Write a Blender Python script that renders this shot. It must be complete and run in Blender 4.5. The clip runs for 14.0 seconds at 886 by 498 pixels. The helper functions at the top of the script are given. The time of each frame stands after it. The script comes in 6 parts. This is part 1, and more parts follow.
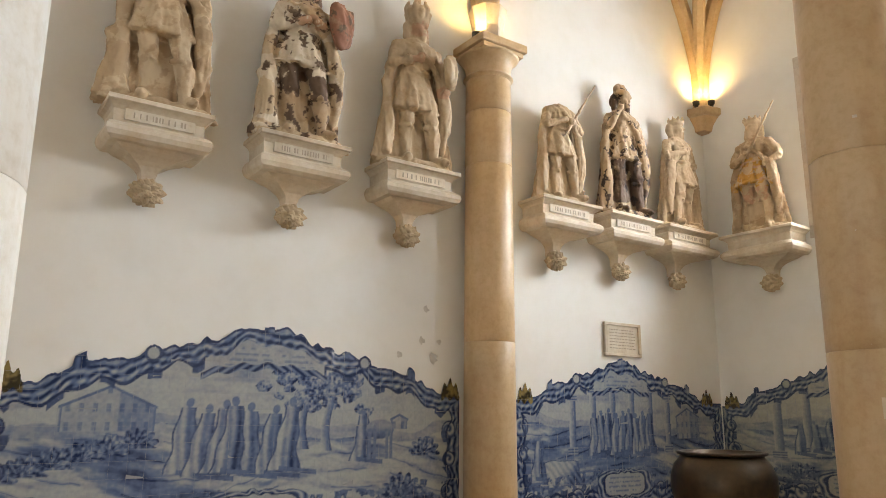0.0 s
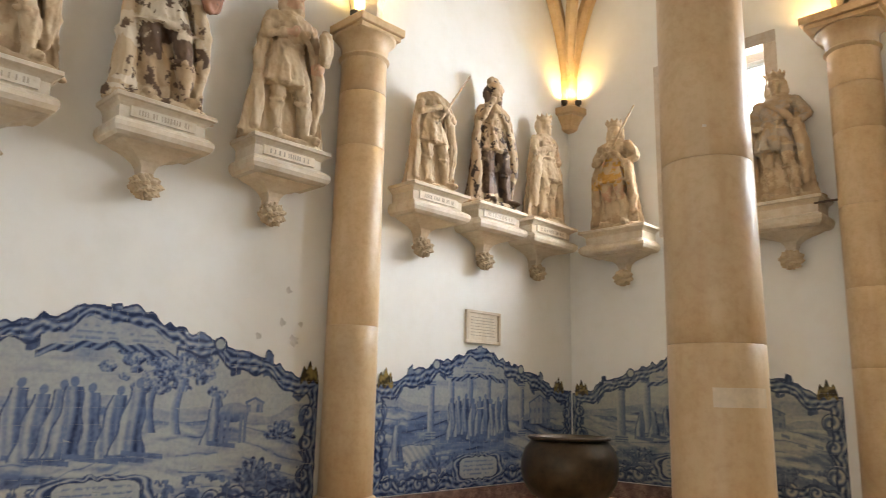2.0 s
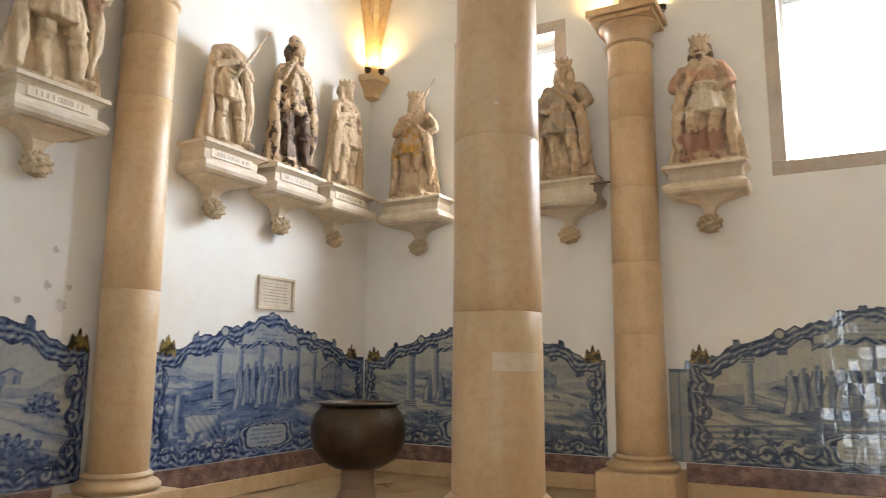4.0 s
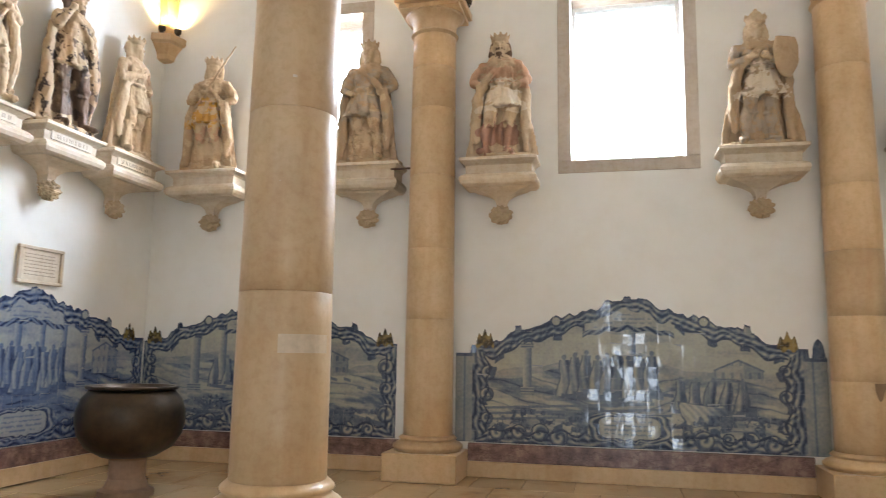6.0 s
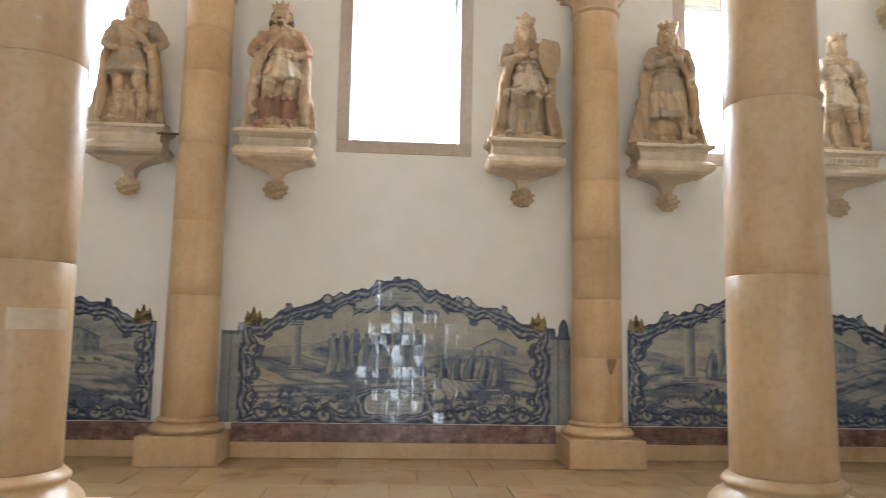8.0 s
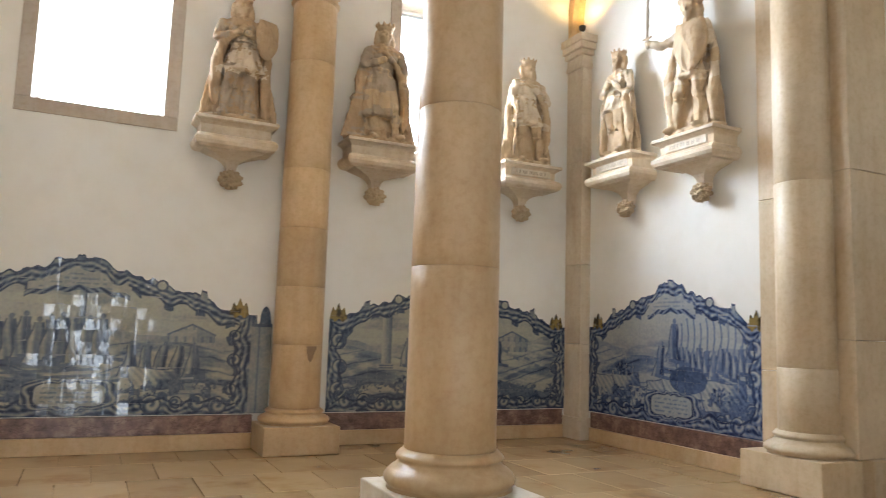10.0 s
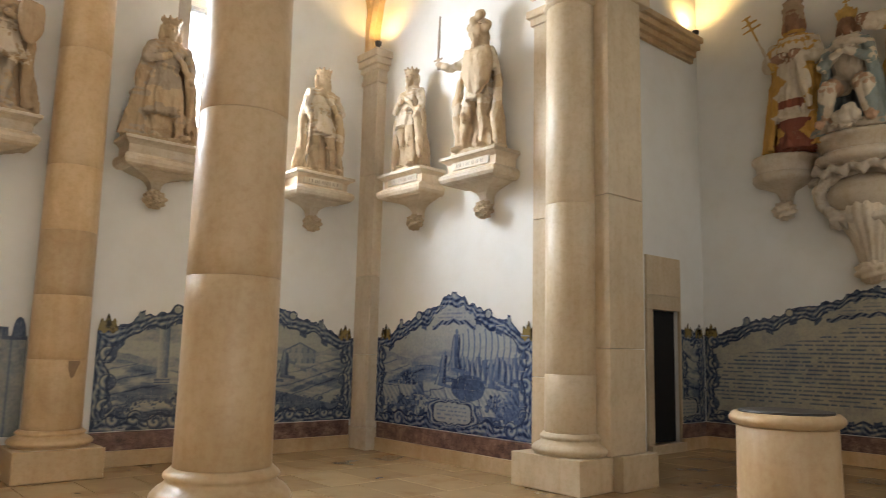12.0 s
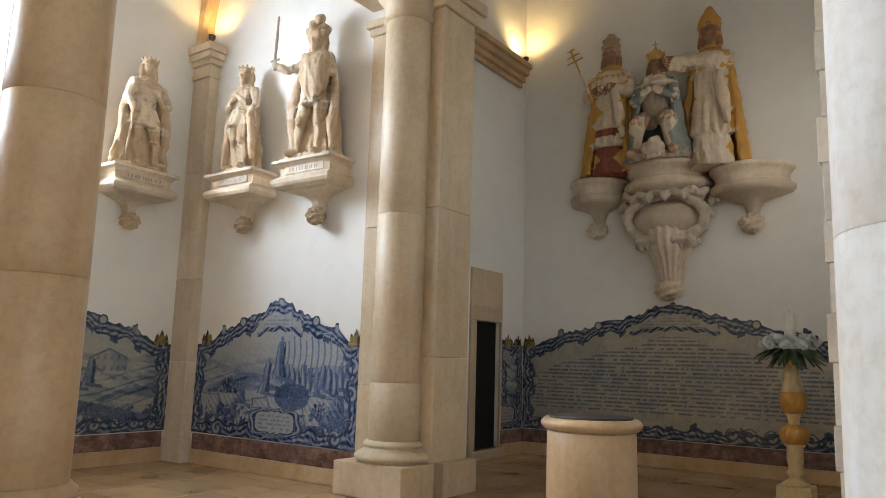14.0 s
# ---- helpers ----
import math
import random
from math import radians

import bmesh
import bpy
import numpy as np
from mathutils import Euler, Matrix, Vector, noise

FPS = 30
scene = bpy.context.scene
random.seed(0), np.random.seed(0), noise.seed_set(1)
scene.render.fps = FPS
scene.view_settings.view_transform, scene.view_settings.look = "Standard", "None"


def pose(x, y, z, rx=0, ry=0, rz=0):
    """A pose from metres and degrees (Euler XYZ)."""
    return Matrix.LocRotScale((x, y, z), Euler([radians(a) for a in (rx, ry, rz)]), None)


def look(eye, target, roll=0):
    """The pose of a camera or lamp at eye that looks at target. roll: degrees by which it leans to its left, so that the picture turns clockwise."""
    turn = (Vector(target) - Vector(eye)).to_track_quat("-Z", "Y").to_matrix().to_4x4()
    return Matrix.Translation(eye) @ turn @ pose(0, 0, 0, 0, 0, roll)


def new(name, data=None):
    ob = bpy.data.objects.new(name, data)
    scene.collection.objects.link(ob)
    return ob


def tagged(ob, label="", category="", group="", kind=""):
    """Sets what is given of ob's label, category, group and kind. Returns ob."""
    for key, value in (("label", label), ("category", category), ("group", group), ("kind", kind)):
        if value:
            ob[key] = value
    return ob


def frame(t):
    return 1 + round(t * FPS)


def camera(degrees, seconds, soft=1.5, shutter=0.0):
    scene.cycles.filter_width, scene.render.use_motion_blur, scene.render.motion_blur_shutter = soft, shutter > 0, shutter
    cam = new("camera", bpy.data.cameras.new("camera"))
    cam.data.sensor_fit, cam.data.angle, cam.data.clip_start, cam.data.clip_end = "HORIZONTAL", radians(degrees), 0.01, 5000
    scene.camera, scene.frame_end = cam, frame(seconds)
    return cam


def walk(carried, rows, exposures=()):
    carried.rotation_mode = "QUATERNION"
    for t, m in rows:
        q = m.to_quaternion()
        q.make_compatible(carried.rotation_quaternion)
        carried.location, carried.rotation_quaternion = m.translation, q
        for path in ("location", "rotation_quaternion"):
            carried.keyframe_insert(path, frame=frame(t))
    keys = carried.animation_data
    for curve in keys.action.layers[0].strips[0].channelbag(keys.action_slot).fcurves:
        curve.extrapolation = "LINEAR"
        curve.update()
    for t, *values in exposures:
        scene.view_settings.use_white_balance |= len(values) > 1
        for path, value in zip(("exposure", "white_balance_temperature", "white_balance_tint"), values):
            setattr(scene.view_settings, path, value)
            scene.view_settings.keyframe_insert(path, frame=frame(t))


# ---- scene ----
from mathutils import kdtree

cam = camera(62.3, 14.0, soft=0.65, shutter=0.4)
EXPOSURES = [
    (0, -0.03, 6750, 10), (3, 0.1, 6500, 10), (6.5, 0.29, 5900, 10), (9, 0.25, 6000, 10),
    (11.5, 0.1, 6400, 10), (12.5, 0.03, 6500, 10), (13.2, 0.02, 6300, 10), (14, -0.03, 6050, 10),
]
PATH = [
    (0, (-0.144, 0.354, 1.549), (-1.742, 1.477, 1.979), 0.5),
    (0.5, (-0.176, 0.346, 1.554), (-1.764, 1.484, 1.981), 0.9),
    (1, (-0.177, 0.36, 1.559), (-1.725, 1.556, 1.976), 1.0),
    (1.5, (-0.175, 0.377, 1.555), (-1.64, 1.678, 1.958), 0.8),
    (2, (-0.168, 0.396, 1.555), (-1.541, 1.796, 1.949), 1.2),
    (2.5, (-0.159, 0.398, 1.565), (-1.441, 1.886, 1.945), 1.4),
    (3, (-0.158, 0.412, 1.56), (-1.337, 1.989, 1.913), 1.1),
    (5.5, (-0.123, 0.551, 1.545), (-0.702, 2.443, 1.834), 0.5),
    (6, (-0.113, 0.572, 1.541), (-0.566, 2.5, 1.82), 0.9),
    (6.5, (-0.114, 0.579, 1.54), (-0.432, 2.536, 1.806), 1.0),
    (7, (-0.091, 0.587, 1.533), (-0.3, 2.56, 1.786), 0.8),
    (7.5, (-0.067, 0.607, 1.536), (-0.116, 2.592, 1.774), 1.0),
    (8, (-0.035, 0.596, 1.532), (0.103, 2.577, 1.765), 1.1),
    (8.5, (0.065, 0.6, 1.497), (0.401, 2.558, 1.735), 1.3),
    (9, (0.085, 0.592, 1.483), (0.63, 2.503, 1.714), 1.5),
    (11.5, (0.266, 0.486, 1.476), (1.459, 2.069, 1.74), 1.6),
    (12, (0.25, 0.48, 1.487), (1.558, 1.968, 1.761), 1.3),
    (12.5, (0.256, 0.464, 1.488), (1.671, 1.849, 1.771), 1.2),
    (13, (0.263, 0.461, 1.494), (1.78, 1.733, 1.782), 1.3),
    (13.5, (0.253, 0.462, 1.481), (1.839, 1.643, 1.779), 1.6),
    (14, (0.249, 0.459, 1.481), (1.858, 1.607, 1.79), 1.7),
]
walk(cam, [(t, look(eye, target, roll)) for t, eye, target, roll in PATH], exposures=EXPOSURES)

# ---- world and light ----
world = bpy.data.worlds.new("sky")
scene.world = world
world.use_nodes = True
wn = world.node_tree
sky = wn.nodes.new("ShaderNodeTexSky")
sky.sky_type, sky.sun_disc = "NISHITA", False
sky.sun_elevation, sky.sun_rotation = radians(48), radians(150)
wn.links.new(sky.outputs[0], wn.nodes["Background"].inputs[0])
wn.nodes["Background"].inputs[1].default_value = 0.15
sun_data = bpy.data.lights.new("sun", "SUN")
sun_data.energy, sun_data.angle, sun_data.color = 3.0, radians(0.6), (1.0, 0.95, 0.86)
sun = new("sun", sun_data)
sun.matrix_world = look((0, 0, 30), (6, 14, 0))
scene.view_settings.exposure = 0.0


def area_lamp(name, m, w, h, power, colour):
    d = bpy.data.lights.new(name, "AREA")
    d.shape, d.size, d.size_y, d.energy, d.color = "RECTANGLE", w, h, power, colour
    ob = new(name, d)
    ob.matrix_world = m
    return ob


# daylight of the sky in the north windows and the south door
WINDOWS = ((-5.19, -3.39), (-0.80, 0.97), (3.73, 5.45))
WZ0, WZ1 = 3.87, 6.52
for wx0, wx1 in WINDOWS:
    area_lamp("window_daylight", look(((wx0 + wx1) / 2, 10.62, 5.3), ((wx0 + wx1) / 2, 0, 1.0)), 1.3, 2.2, 410, (0.8, 0.9, 1.0))
area_lamp("door_daylight", look((0.35, -2.58, 1.25), (0.35, 10, 1.25)), 0.8, 2.4, 52, (0.84, 0.92, 1.0))
# unseen warm fill, added to brighten the chapel
area_lamp("chapel_window_daylight", look((9.9, 1.0, 4.7), (10.6, 6.9, 3.2)), 1.3, 2.0, 23, (1.0, 0.9, 0.75))
# two unseen fill lamps, added high on the rear wall
for bx, power in ((-4.6, 36), (4.9, 8)):
    area_lamp("rear_window_daylight", look((bx, -2.58, 5.2), (bx, 10, 3.0)), 1.7, 2.4, power, (0.82, 0.91, 1.0))

# ---- materials ----


class Mat:
    """A small node-material builder."""

    def __init__(self, name, rough=0.7, metal=0.0, spec=0.5):
        self.m = bpy.data.materials.new(name)
        self.m.use_nodes = True
        self.t = self.m.node_tree
        self.b = self.t.nodes["Principled BSDF"]
        self.b.inputs["Roughness"].default_value = rough
        self.b.inputs["Metallic"].default_value = metal
        self.b.inputs["Specular IOR Level"].default_value = spec
        co = self.t.nodes.new("ShaderNodeTexCoord")
        self.co = co.outputs["Object"]

    def node(self, kind, **values):
        n = self.t.nodes.new(kind)
        for key, v in values.items():
            n.inputs[key.replace("_", " ")].default_value = v
        return n

    def link(self, a, b):
        self.t.links.new(a, b)

    def noise(self, scale, detail=4.0, rough=0.55, stretch=None):
        n = self.node("ShaderNodeTexNoise", Scale=scale, Detail=detail, Roughness=rough)
        src_co = self.co
        if stretch:
            mp = self.node("ShaderNodeMapping")
            mp.inputs["Scale"].default_value = stretch
            self.link(self.co, mp.inputs["Vector"])
            src_co = mp.outputs[0]
        self.link(src_co, n.inputs["Vector"])
        return n.outputs["Fac"]

    def ramp(self, fac, stops):
        r = self.node("ShaderNodeValToRGB")
        els = r.color_ramp.elements
        while len(els) < len(stops):
            els.new(0.5)
        for e, (p, c) in zip(els, stops):
            e.position, e.color = p, (*c, 1.0)
        self.link(fac, r.inputs[0])
        return r.outputs[0]

    def mix(self, fac, a, b, mode="MIX"):
        n = self.t.nodes.new("ShaderNodeMix")
        n.data_type, n.blend_type = "RGBA", mode
        for sock, v in ((n.inputs[0], fac), (n.inputs[6], a), (n.inputs[7], b)):
            if isinstance(v, (int, float)):
                sock.default_value = v
            elif isinstance(v, tuple):
                sock.default_value = (*v, 1.0)
            else:
                self.link(v, sock)
        return n.outputs[2]

    def random(self):
        return self.t.nodes.new("ShaderNodeObjectInfo").outputs["Random"]

    def island(self):
        return self.t.nodes.new("ShaderNodeNewGeometry").outputs["Random Per Island"]

    def attr(self, name):
        n = self.t.nodes.new("ShaderNodeAttribute")
        n.attribute_name = name
        return n.outputs["Color"]

    def bump(self, fac, strength=0.2, distance=0.01):
        n = self.node("ShaderNodeBump", Strength=strength, Distance=distance)
        self.link(fac, n.inputs["Height"])
        if self.b.inputs["Normal"].is_linked:
            self.link(self.b.inputs["Normal"].links[0].from_socket, n.inputs["Normal"])
        self.link(n.outputs[0], self.b.inputs["Normal"])
        return self

    def colour(self, socket):
        if isinstance(socket, tuple):
            self.b.inputs["Base Color"].default_value = (*socket, 1.0)
        else:
            self.link(socket, self.b.inputs["Base Color"])
        return self

    def rough(self, socket):
        self.link(socket, self.b.inputs["Roughness"])
        return self


def make_plaster():
    m = Mat("lime_plaster", 0.9, spec=0.2)
    base = m.ramp(m.noise(0.5, 4), [(0.3, (0.81, 0.785, 0.735)), (0.7, (0.86, 0.84, 0.795))])
    fine = m.ramp(m.noise(2.3, 6, 0.65), [(0.3, (0.96, 0.95, 0.93)), (0.55, (1, 1, 1))])
    m.colour(m.mix(1.0, base, fine, "MULTIPLY"))
    m.bump(m.noise(1.6, 3), 0.1, 0.04)
    m.bump(m.noise(45, 4, 0.6), 0.05, 0.004)
    return m.m


def make_stone(name, low, high, rough=0.55, vary=1.0):
    m = Mat(name, rough, spec=0.35)
    big = m.ramp(m.noise(1.6, 5), [(0.3, low), (0.7, high)])
    rnd = m.ramp(m.random(), [(0.0, (0.86, 0.83, 0.78)), (0.5, (1, 0.99, 0.97)), (1.0, (1.08, 1.02, 0.93))])
    body = m.mix(vary, big, rnd, "MULTIPLY")
    fine = m.ramp(m.noise(15, 7, 0.7), [(0.3, (0.88, 0.84, 0.78)), (0.55, (1, 1, 1))])
    body = m.mix(1.0, body, fine, "MULTIPLY")
    streak = m.ramp(m.noise(1.0, 4, 0.6, (5, 5, 0.7)), [(0.45, (1, 1, 1)), (0.75, (0.84, 0.74, 0.6))])
    m.colour(m.mix(0.7, body, streak, "MULTIPLY"))
    m.bump(m.noise(5, 4), 0.1, 0.02)
    m.bump(m.noise(90, 4, 0.6), 0.1, 0.003)
    return m.m


PLASTER = make_plaster()
STONE = make_stone("limestone", (0.53, 0.37, 0.205), (0.655, 0.485, 0.3), 0.36)
STONE_EVEN = make_stone("even_limestone", (0.5, 0.345, 0.19), (0.61, 0.44, 0.265), 0.36, 0.25)
STONE_PALE = make_stone("pale_limestone", (0.62, 0.55, 0.45), (0.74, 0.68, 0.58))
STONE_BRACKET = make_stone("bracket_stone", (0.62, 0.53, 0.42), (0.74, 0.66, 0.55), 0.7)


def make_floor():
    m = Mat("floor_stone", 0.25, spec=0.45)
    big = m.ramp(m.noise(0.8, 5), [(0.25, (0.35, 0.235, 0.115)), (0.75, (0.49, 0.355, 0.2))])
    rnd = m.ramp(m.random(), [(0.0, (0.85, 0.8, 0.74)), (1.0, (1.05, 1.02, 0.97))])
    body = m.mix(1.0, big, rnd, "MULTIPLY")
    geo = m.t.nodes.new("ShaderNodeNewGeometry")
    n = m.node("ShaderNodeTexNoise", Scale=1.1, Detail=6.0, Roughness=0.6)
    m.link(geo.outputs["Position"], n.inputs["Vector"])
    stain = m.ramp(n.outputs["Fac"], [(0.53, (1, 1, 1)), (0.62, (0.82, 0.68, 0.52)), (0.7, (0.3, 0.2, 0.13))])
    m.colour(m.mix(0.6, body, stain, "MULTIPLY"))
    m.rough(m.ramp(n.outputs["Fac"], [(0.2, (0.28, 0.28, 0.28)), (0.8, (0.16, 0.16, 0.16))]))
    m.bump(m.noise(3, 3), 0.06, 0.02)
    return m.m


FLOOR_STONE = make_floor()


def make_red_marble():
    m = Mat("red_marble", 0.3)
    body = m.ramp(m.noise(7, 6, 0.65), [(0.3, (0.07, 0.035, 0.03)), (0.5, (0.2, 0.11, 0.085)), (0.7, (0.34, 0.23, 0.18))])
    vein = m.ramp(m.noise(2.5, 6, 0.7, (1, 1, 2.5)), [(0.47, (1, 1, 1)), (0.5, (0.45, 0.35, 0.32)), (0.53, (1, 1, 1))])
    m.colour(m.mix(0.8, body, vein, "MULTIPLY"))
    m.bump(m.noise(30, 3), 0.05, 0.004)
    return m.m


RED_MARBLE = make_red_marble()


def plain(name, colour, rough=0.5, metal=0.0):
    m = Mat(name, rough, metal)
    lo = tuple(c * 0.8 for c in colour)
    m.colour(m.ramp(m.noise(14, 5), [(0.3, lo), (0.7, colour)]))
    m.bump(m.noise(40, 4), 0.08, 0.003)
    return m.m


# ---- mesh helpers ----


def obj_from(name, bm, material, parent=None, label="", smooth=False):
    me = bpy.data.meshes.new(name)
    bm.normal_update()
    bm.to_mesh(me)
    bm.free()
    for mm in material if isinstance(material, (list, tuple)) else (material,):
        me.materials.append(mm)
    if smooth:
        for p in me.polygons:
            p.use_smooth = True
    ob = new(name, me)
    if parent:
        ob.parent = parent
    if label:
        tagged(ob, label)
    return ob


def part(name, bm, material, parent, label="", smooth=False):
    return obj_from(name, bm, material, parent, label, smooth)


def box(bm, x0, x1, y0, y1, z0, z1, bevel=0.0):
    vs = [bm.verts.new(p) for p in ((x0, y0, z0), (x1, y0, z0), (x1, y1, z0), (x0, y1, z0), (x0, y0, z1), (x1, y0, z1), (x1, y1, z1), (x0, y1, z1))]
    fs = [bm.faces.new([vs[i] for i in q]) for q in ((3, 2, 1, 0), (4, 5, 6, 7), (0, 1, 5, 4), (1, 2, 6, 5), (2, 3, 7, 6), (3, 0, 4, 7))]
    if bevel:
        edges = list({e for f in fs for e in f.edges})
        bmesh.ops.bevel(bm, geom=edges, offset=bevel, segments=2, affect="EDGES", profile=0.5)
    return vs


def boxed(x0, x1, y0, y1, z0, z1, bevel=0.0):
    bm = bmesh.new()
    box(bm, x0, x1, y0, y1, z0, z1, bevel)
    return bm


def lathe(bm, profile, steps=32, a0=0.0, a1=math.tau, centre=(0, 0), lobes=0, depth=0.0):
    """Turns a profile of (radius, z) about the upright axis."""
    whole = abs(a1 - a0 - math.tau) < 1e-6
    n = steps if whole else steps + 1
    rings = []
    for r, z in profile:
        ring = []
        for i in range(n):
            a = a0 + (a1 - a0) * i / steps
            rr = r * (1 + depth * math.cos(lobes * a)) if lobes else r
            ring.append(bm.verts.new((centre[0] + rr * math.cos(a), centre[1] + rr * math.sin(a), z)))
        rings.append(ring)
    for lo, hi in zip(rings, rings[1:]):
        for i in range(steps):
            j = (i + 1) % n
            bm.faces.new((lo[i], lo[j], hi[j], hi[i]))
    if whole:
        bm.faces.new(rings[0][::-1])
        bm.faces.new(rings[-1])
    return rings


def wall_with_holes(name, length, z0, z1, thick, holes, material):
    """A wall in the x-z plane, its face at y = 0, its body behind it; holes of (x0, x1, z0, z1)."""
    bm = bmesh.new()
    xs = sorted({0.0, length, *(v for h in holes for v in h[:2])})
    zs = sorted({z0, z1, *(v for h in holes for v in h[2:])})

    def solid(i, k):
        if not (0 <= i < len(xs) - 1 and 0 <= k < len(zs) - 1):
            return False
        cx, cz = (xs[i] + xs[i + 1]) / 2, (zs[k] + zs[k + 1]) / 2
        return not any(h[0] < cx < h[1] and h[2] < cz < h[3] for h in holes)

    grid = {}

    def v(i, k, y):
        if (i, k, y) not in grid:
            grid[i, k, y] = bm.verts.new((xs[i], y, zs[k]))
        return grid[i, k, y]

    for i in range(len(xs) - 1):
        for k in range(len(zs) - 1):
            if not solid(i, k):
                continue
            bm.faces.new((v(i, k, 0), v(i + 1, k, 0), v(i + 1, k + 1, 0), v(i, k + 1, 0)))
            bm.faces.new((v(i, k + 1, thick), v(i + 1, k + 1, thick), v(i + 1, k, thick), v(i, k, thick)))
            for di, dk, a, b in ((-1, 0, (i, k), (i, k + 1)), (1, 0, (i + 1, k + 1), (i + 1, k)), (0, -1, (i + 1, k), (i, k)), (0, 1, (i, k + 1), (i + 1, k + 1))):
                if not solid(i + di, k + dk):
                    bm.faces.new((v(*a, 0), v(*b, 0), v(*b, thick), v(*a, thick)))
    return obj_from(name, bm, material)

# ---- the large structure ----
XA, YB, XC, YS, TOP = -6.75, 10.0, 6.98, -2.6, 10.6
ROWS_Y = (5.55, 0.35)
COLS_X = (-2.46, 2.66)


def structure(ob, label, category):
    return tagged(ob, label, category, kind="structure")


WALL_WINDOWS = [(a + 0.15, b - 0.15, WZ0 + 0.15, WZ1 - 0.15) for a, b in WINDOWS]
w = wall_with_holes("wall_north", 14.4, 0.0, TOP, 0.7, [(a - XA, b - XA, c, d) for a, b, c, d in WALL_WINDOWS], PLASTER)
w.matrix_world = pose(XA, YB, 0)
structure(w, "tall white lime-plastered wall with three window openings", "wall")
w = wall_with_holes("wall_west", 13.2, 0.0, TOP, 0.6, [], PLASTER)
w.matrix_world = pose(XA, YS, 0, rz=90)
structure(w, "tall white lime-plastered wall with worn patches", "wall")
w = wall_with_holes("wall_east", 4.6, 0.0, TOP, 0.3, [], PLASTER)
w.matrix_world = pose(XC, 10.7, 0, rz=-90)
structure(w, "short white plastered wall beside the chapel pier", "wall")
w = wall_with_holes("wall_east_rear", 3.79, 0.0, TOP, 0.3, [], PLASTER)
w.matrix_world = pose(XC, 1.2, 0, rz=-90)
structure(w, "white plastered wall behind the column", "wall")
# the two high openings are unseen, added to go with the rear fill lamps
BACK_OPENINGS = [(-4.6, 1.8, 3.95, 6.45), (0.35, 1.2, 0.0, 3.0), (4.9, 1.8, 3.95, 6.45)]
w = wall_with_holes("wall_south", 14.4, 0.0, TOP, 0.6, [(7.15 - c - d / 2, 7.15 - c + d / 2, e, f) for c, d, e, f in BACK_OPENINGS], PLASTER)
w.matrix_world = pose(7.15, YS, 0, rz=180)
structure(w, "white plastered rear wall with a doorway and two added high openings", "wall")
# chapel
w = wall_with_holes("chapel_wall_back", 6.4, 0.0, TOP, 0.4, [], PLASTER)
w.matrix_world = pose(11.8, 7.3, 0, rz=-90)
structure(w, "white plastered back wall of the side chapel", "wall")
DOOR = (10.23, 10.98, 0.14, 2.19)
w = wall_with_holes("chapel_wall_side", 4.85, 0.0, TOP, 0.5, [(DOOR[0] - 6.99, DOOR[1] - 6.99, DOOR[2], DOOR[3])], PLASTER)
w.matrix_world = pose(6.99, 6.9, 0)
structure(w, "white plastered chapel side wall with a small doorway", "wall")
# the opening here is unseen, cut only for the chapel fill lamp
w = wall_with_holes("chapel_wall_near", 4.9, 0.0, TOP, 0.4, [(1.3, 2.7, 3.6, 5.8)], PLASTER)
w.matrix_world = pose(11.9, 1.2, 0, rz=180)
structure(w, "white plastered chapel side wall", "wall")
# a passage behind the doorway, its shade put into a near-black colour
DARK = plain("passage_shade_and_wick_black", (0.008, 0.007, 0.006), 0.95)
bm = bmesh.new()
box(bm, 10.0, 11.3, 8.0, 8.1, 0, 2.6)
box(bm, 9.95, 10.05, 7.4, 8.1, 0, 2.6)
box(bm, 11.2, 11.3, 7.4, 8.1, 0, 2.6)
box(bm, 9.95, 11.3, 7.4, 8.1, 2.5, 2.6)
structure(obj_from("passage", bm, DARK), "passage behind the chapel doorway, shade put into its near-black colour", "passage")

bm = boxed(-8.0, 13.0, -6.5, 11.5, -0.3, -0.022)
structure(obj_from("floor", bm, FLOOR_STONE), "worn honey-coloured limestone slab floor", "floor")


# ---- vault ----
VAULT_Z = 6.2
VX = (XA, COLS_X[0], COLS_X[1], XC + 0.1)
VY = (YB, ROWS_Y[0], ROWS_Y[1], YS)


def arch(u, h):
    u = min(abs(u), 1.0)
    return h * (1 - u**1.9) ** 0.56


def vault_z(x, y):
    i = max(k for k in range(3) if x >= VX[k] - 1e-6)
    k = max(j for j in range(3) if y <= VY[j] + 1e-6)
    x0, x1, y0, y1 = VX[i], VX[i + 1], VY[k], VY[k + 1]
    u, v = (2 * x - x0 - x1) / (x1 - x0), (2 * y - y0 - y1) / (y1 - y0)
    return VAULT_Z + max(arch(u, 3.3), arch(v, 3.3))


bm = bmesh.new()
for i in range(3):
    for k in range(3):
        n = 22
        xs = [VX[i] + (VX[i + 1] - VX[i]) * (1 - math.cos(math.pi * a / n)) / 2 for a in range(n + 1)]
        ys = [VY[k] + (VY[k + 1] - VY[k]) * (1 - math.cos(math.pi * a / n)) / 2 for a in range(n + 1)]

        def cell_z(x, y):
            u, v = (2 * x - VX[i] - VX[i + 1]) / (VX[i + 1] - VX[i]), (2 * y - VY[k] - VY[k + 1]) / (VY[k + 1] - VY[k])
            return VAULT_Z + max(arch(u, 3.3), arch(v, 3.3))

        g = [[bm.verts.new((x, y, cell_z(x, y))) for x in xs] for y in ys]
        for a in range(n):
            for b in range(n):
                bm.faces.new((g[a][b], g[a][b + 1], g[a + 1][b + 1], g[a + 1][b]))
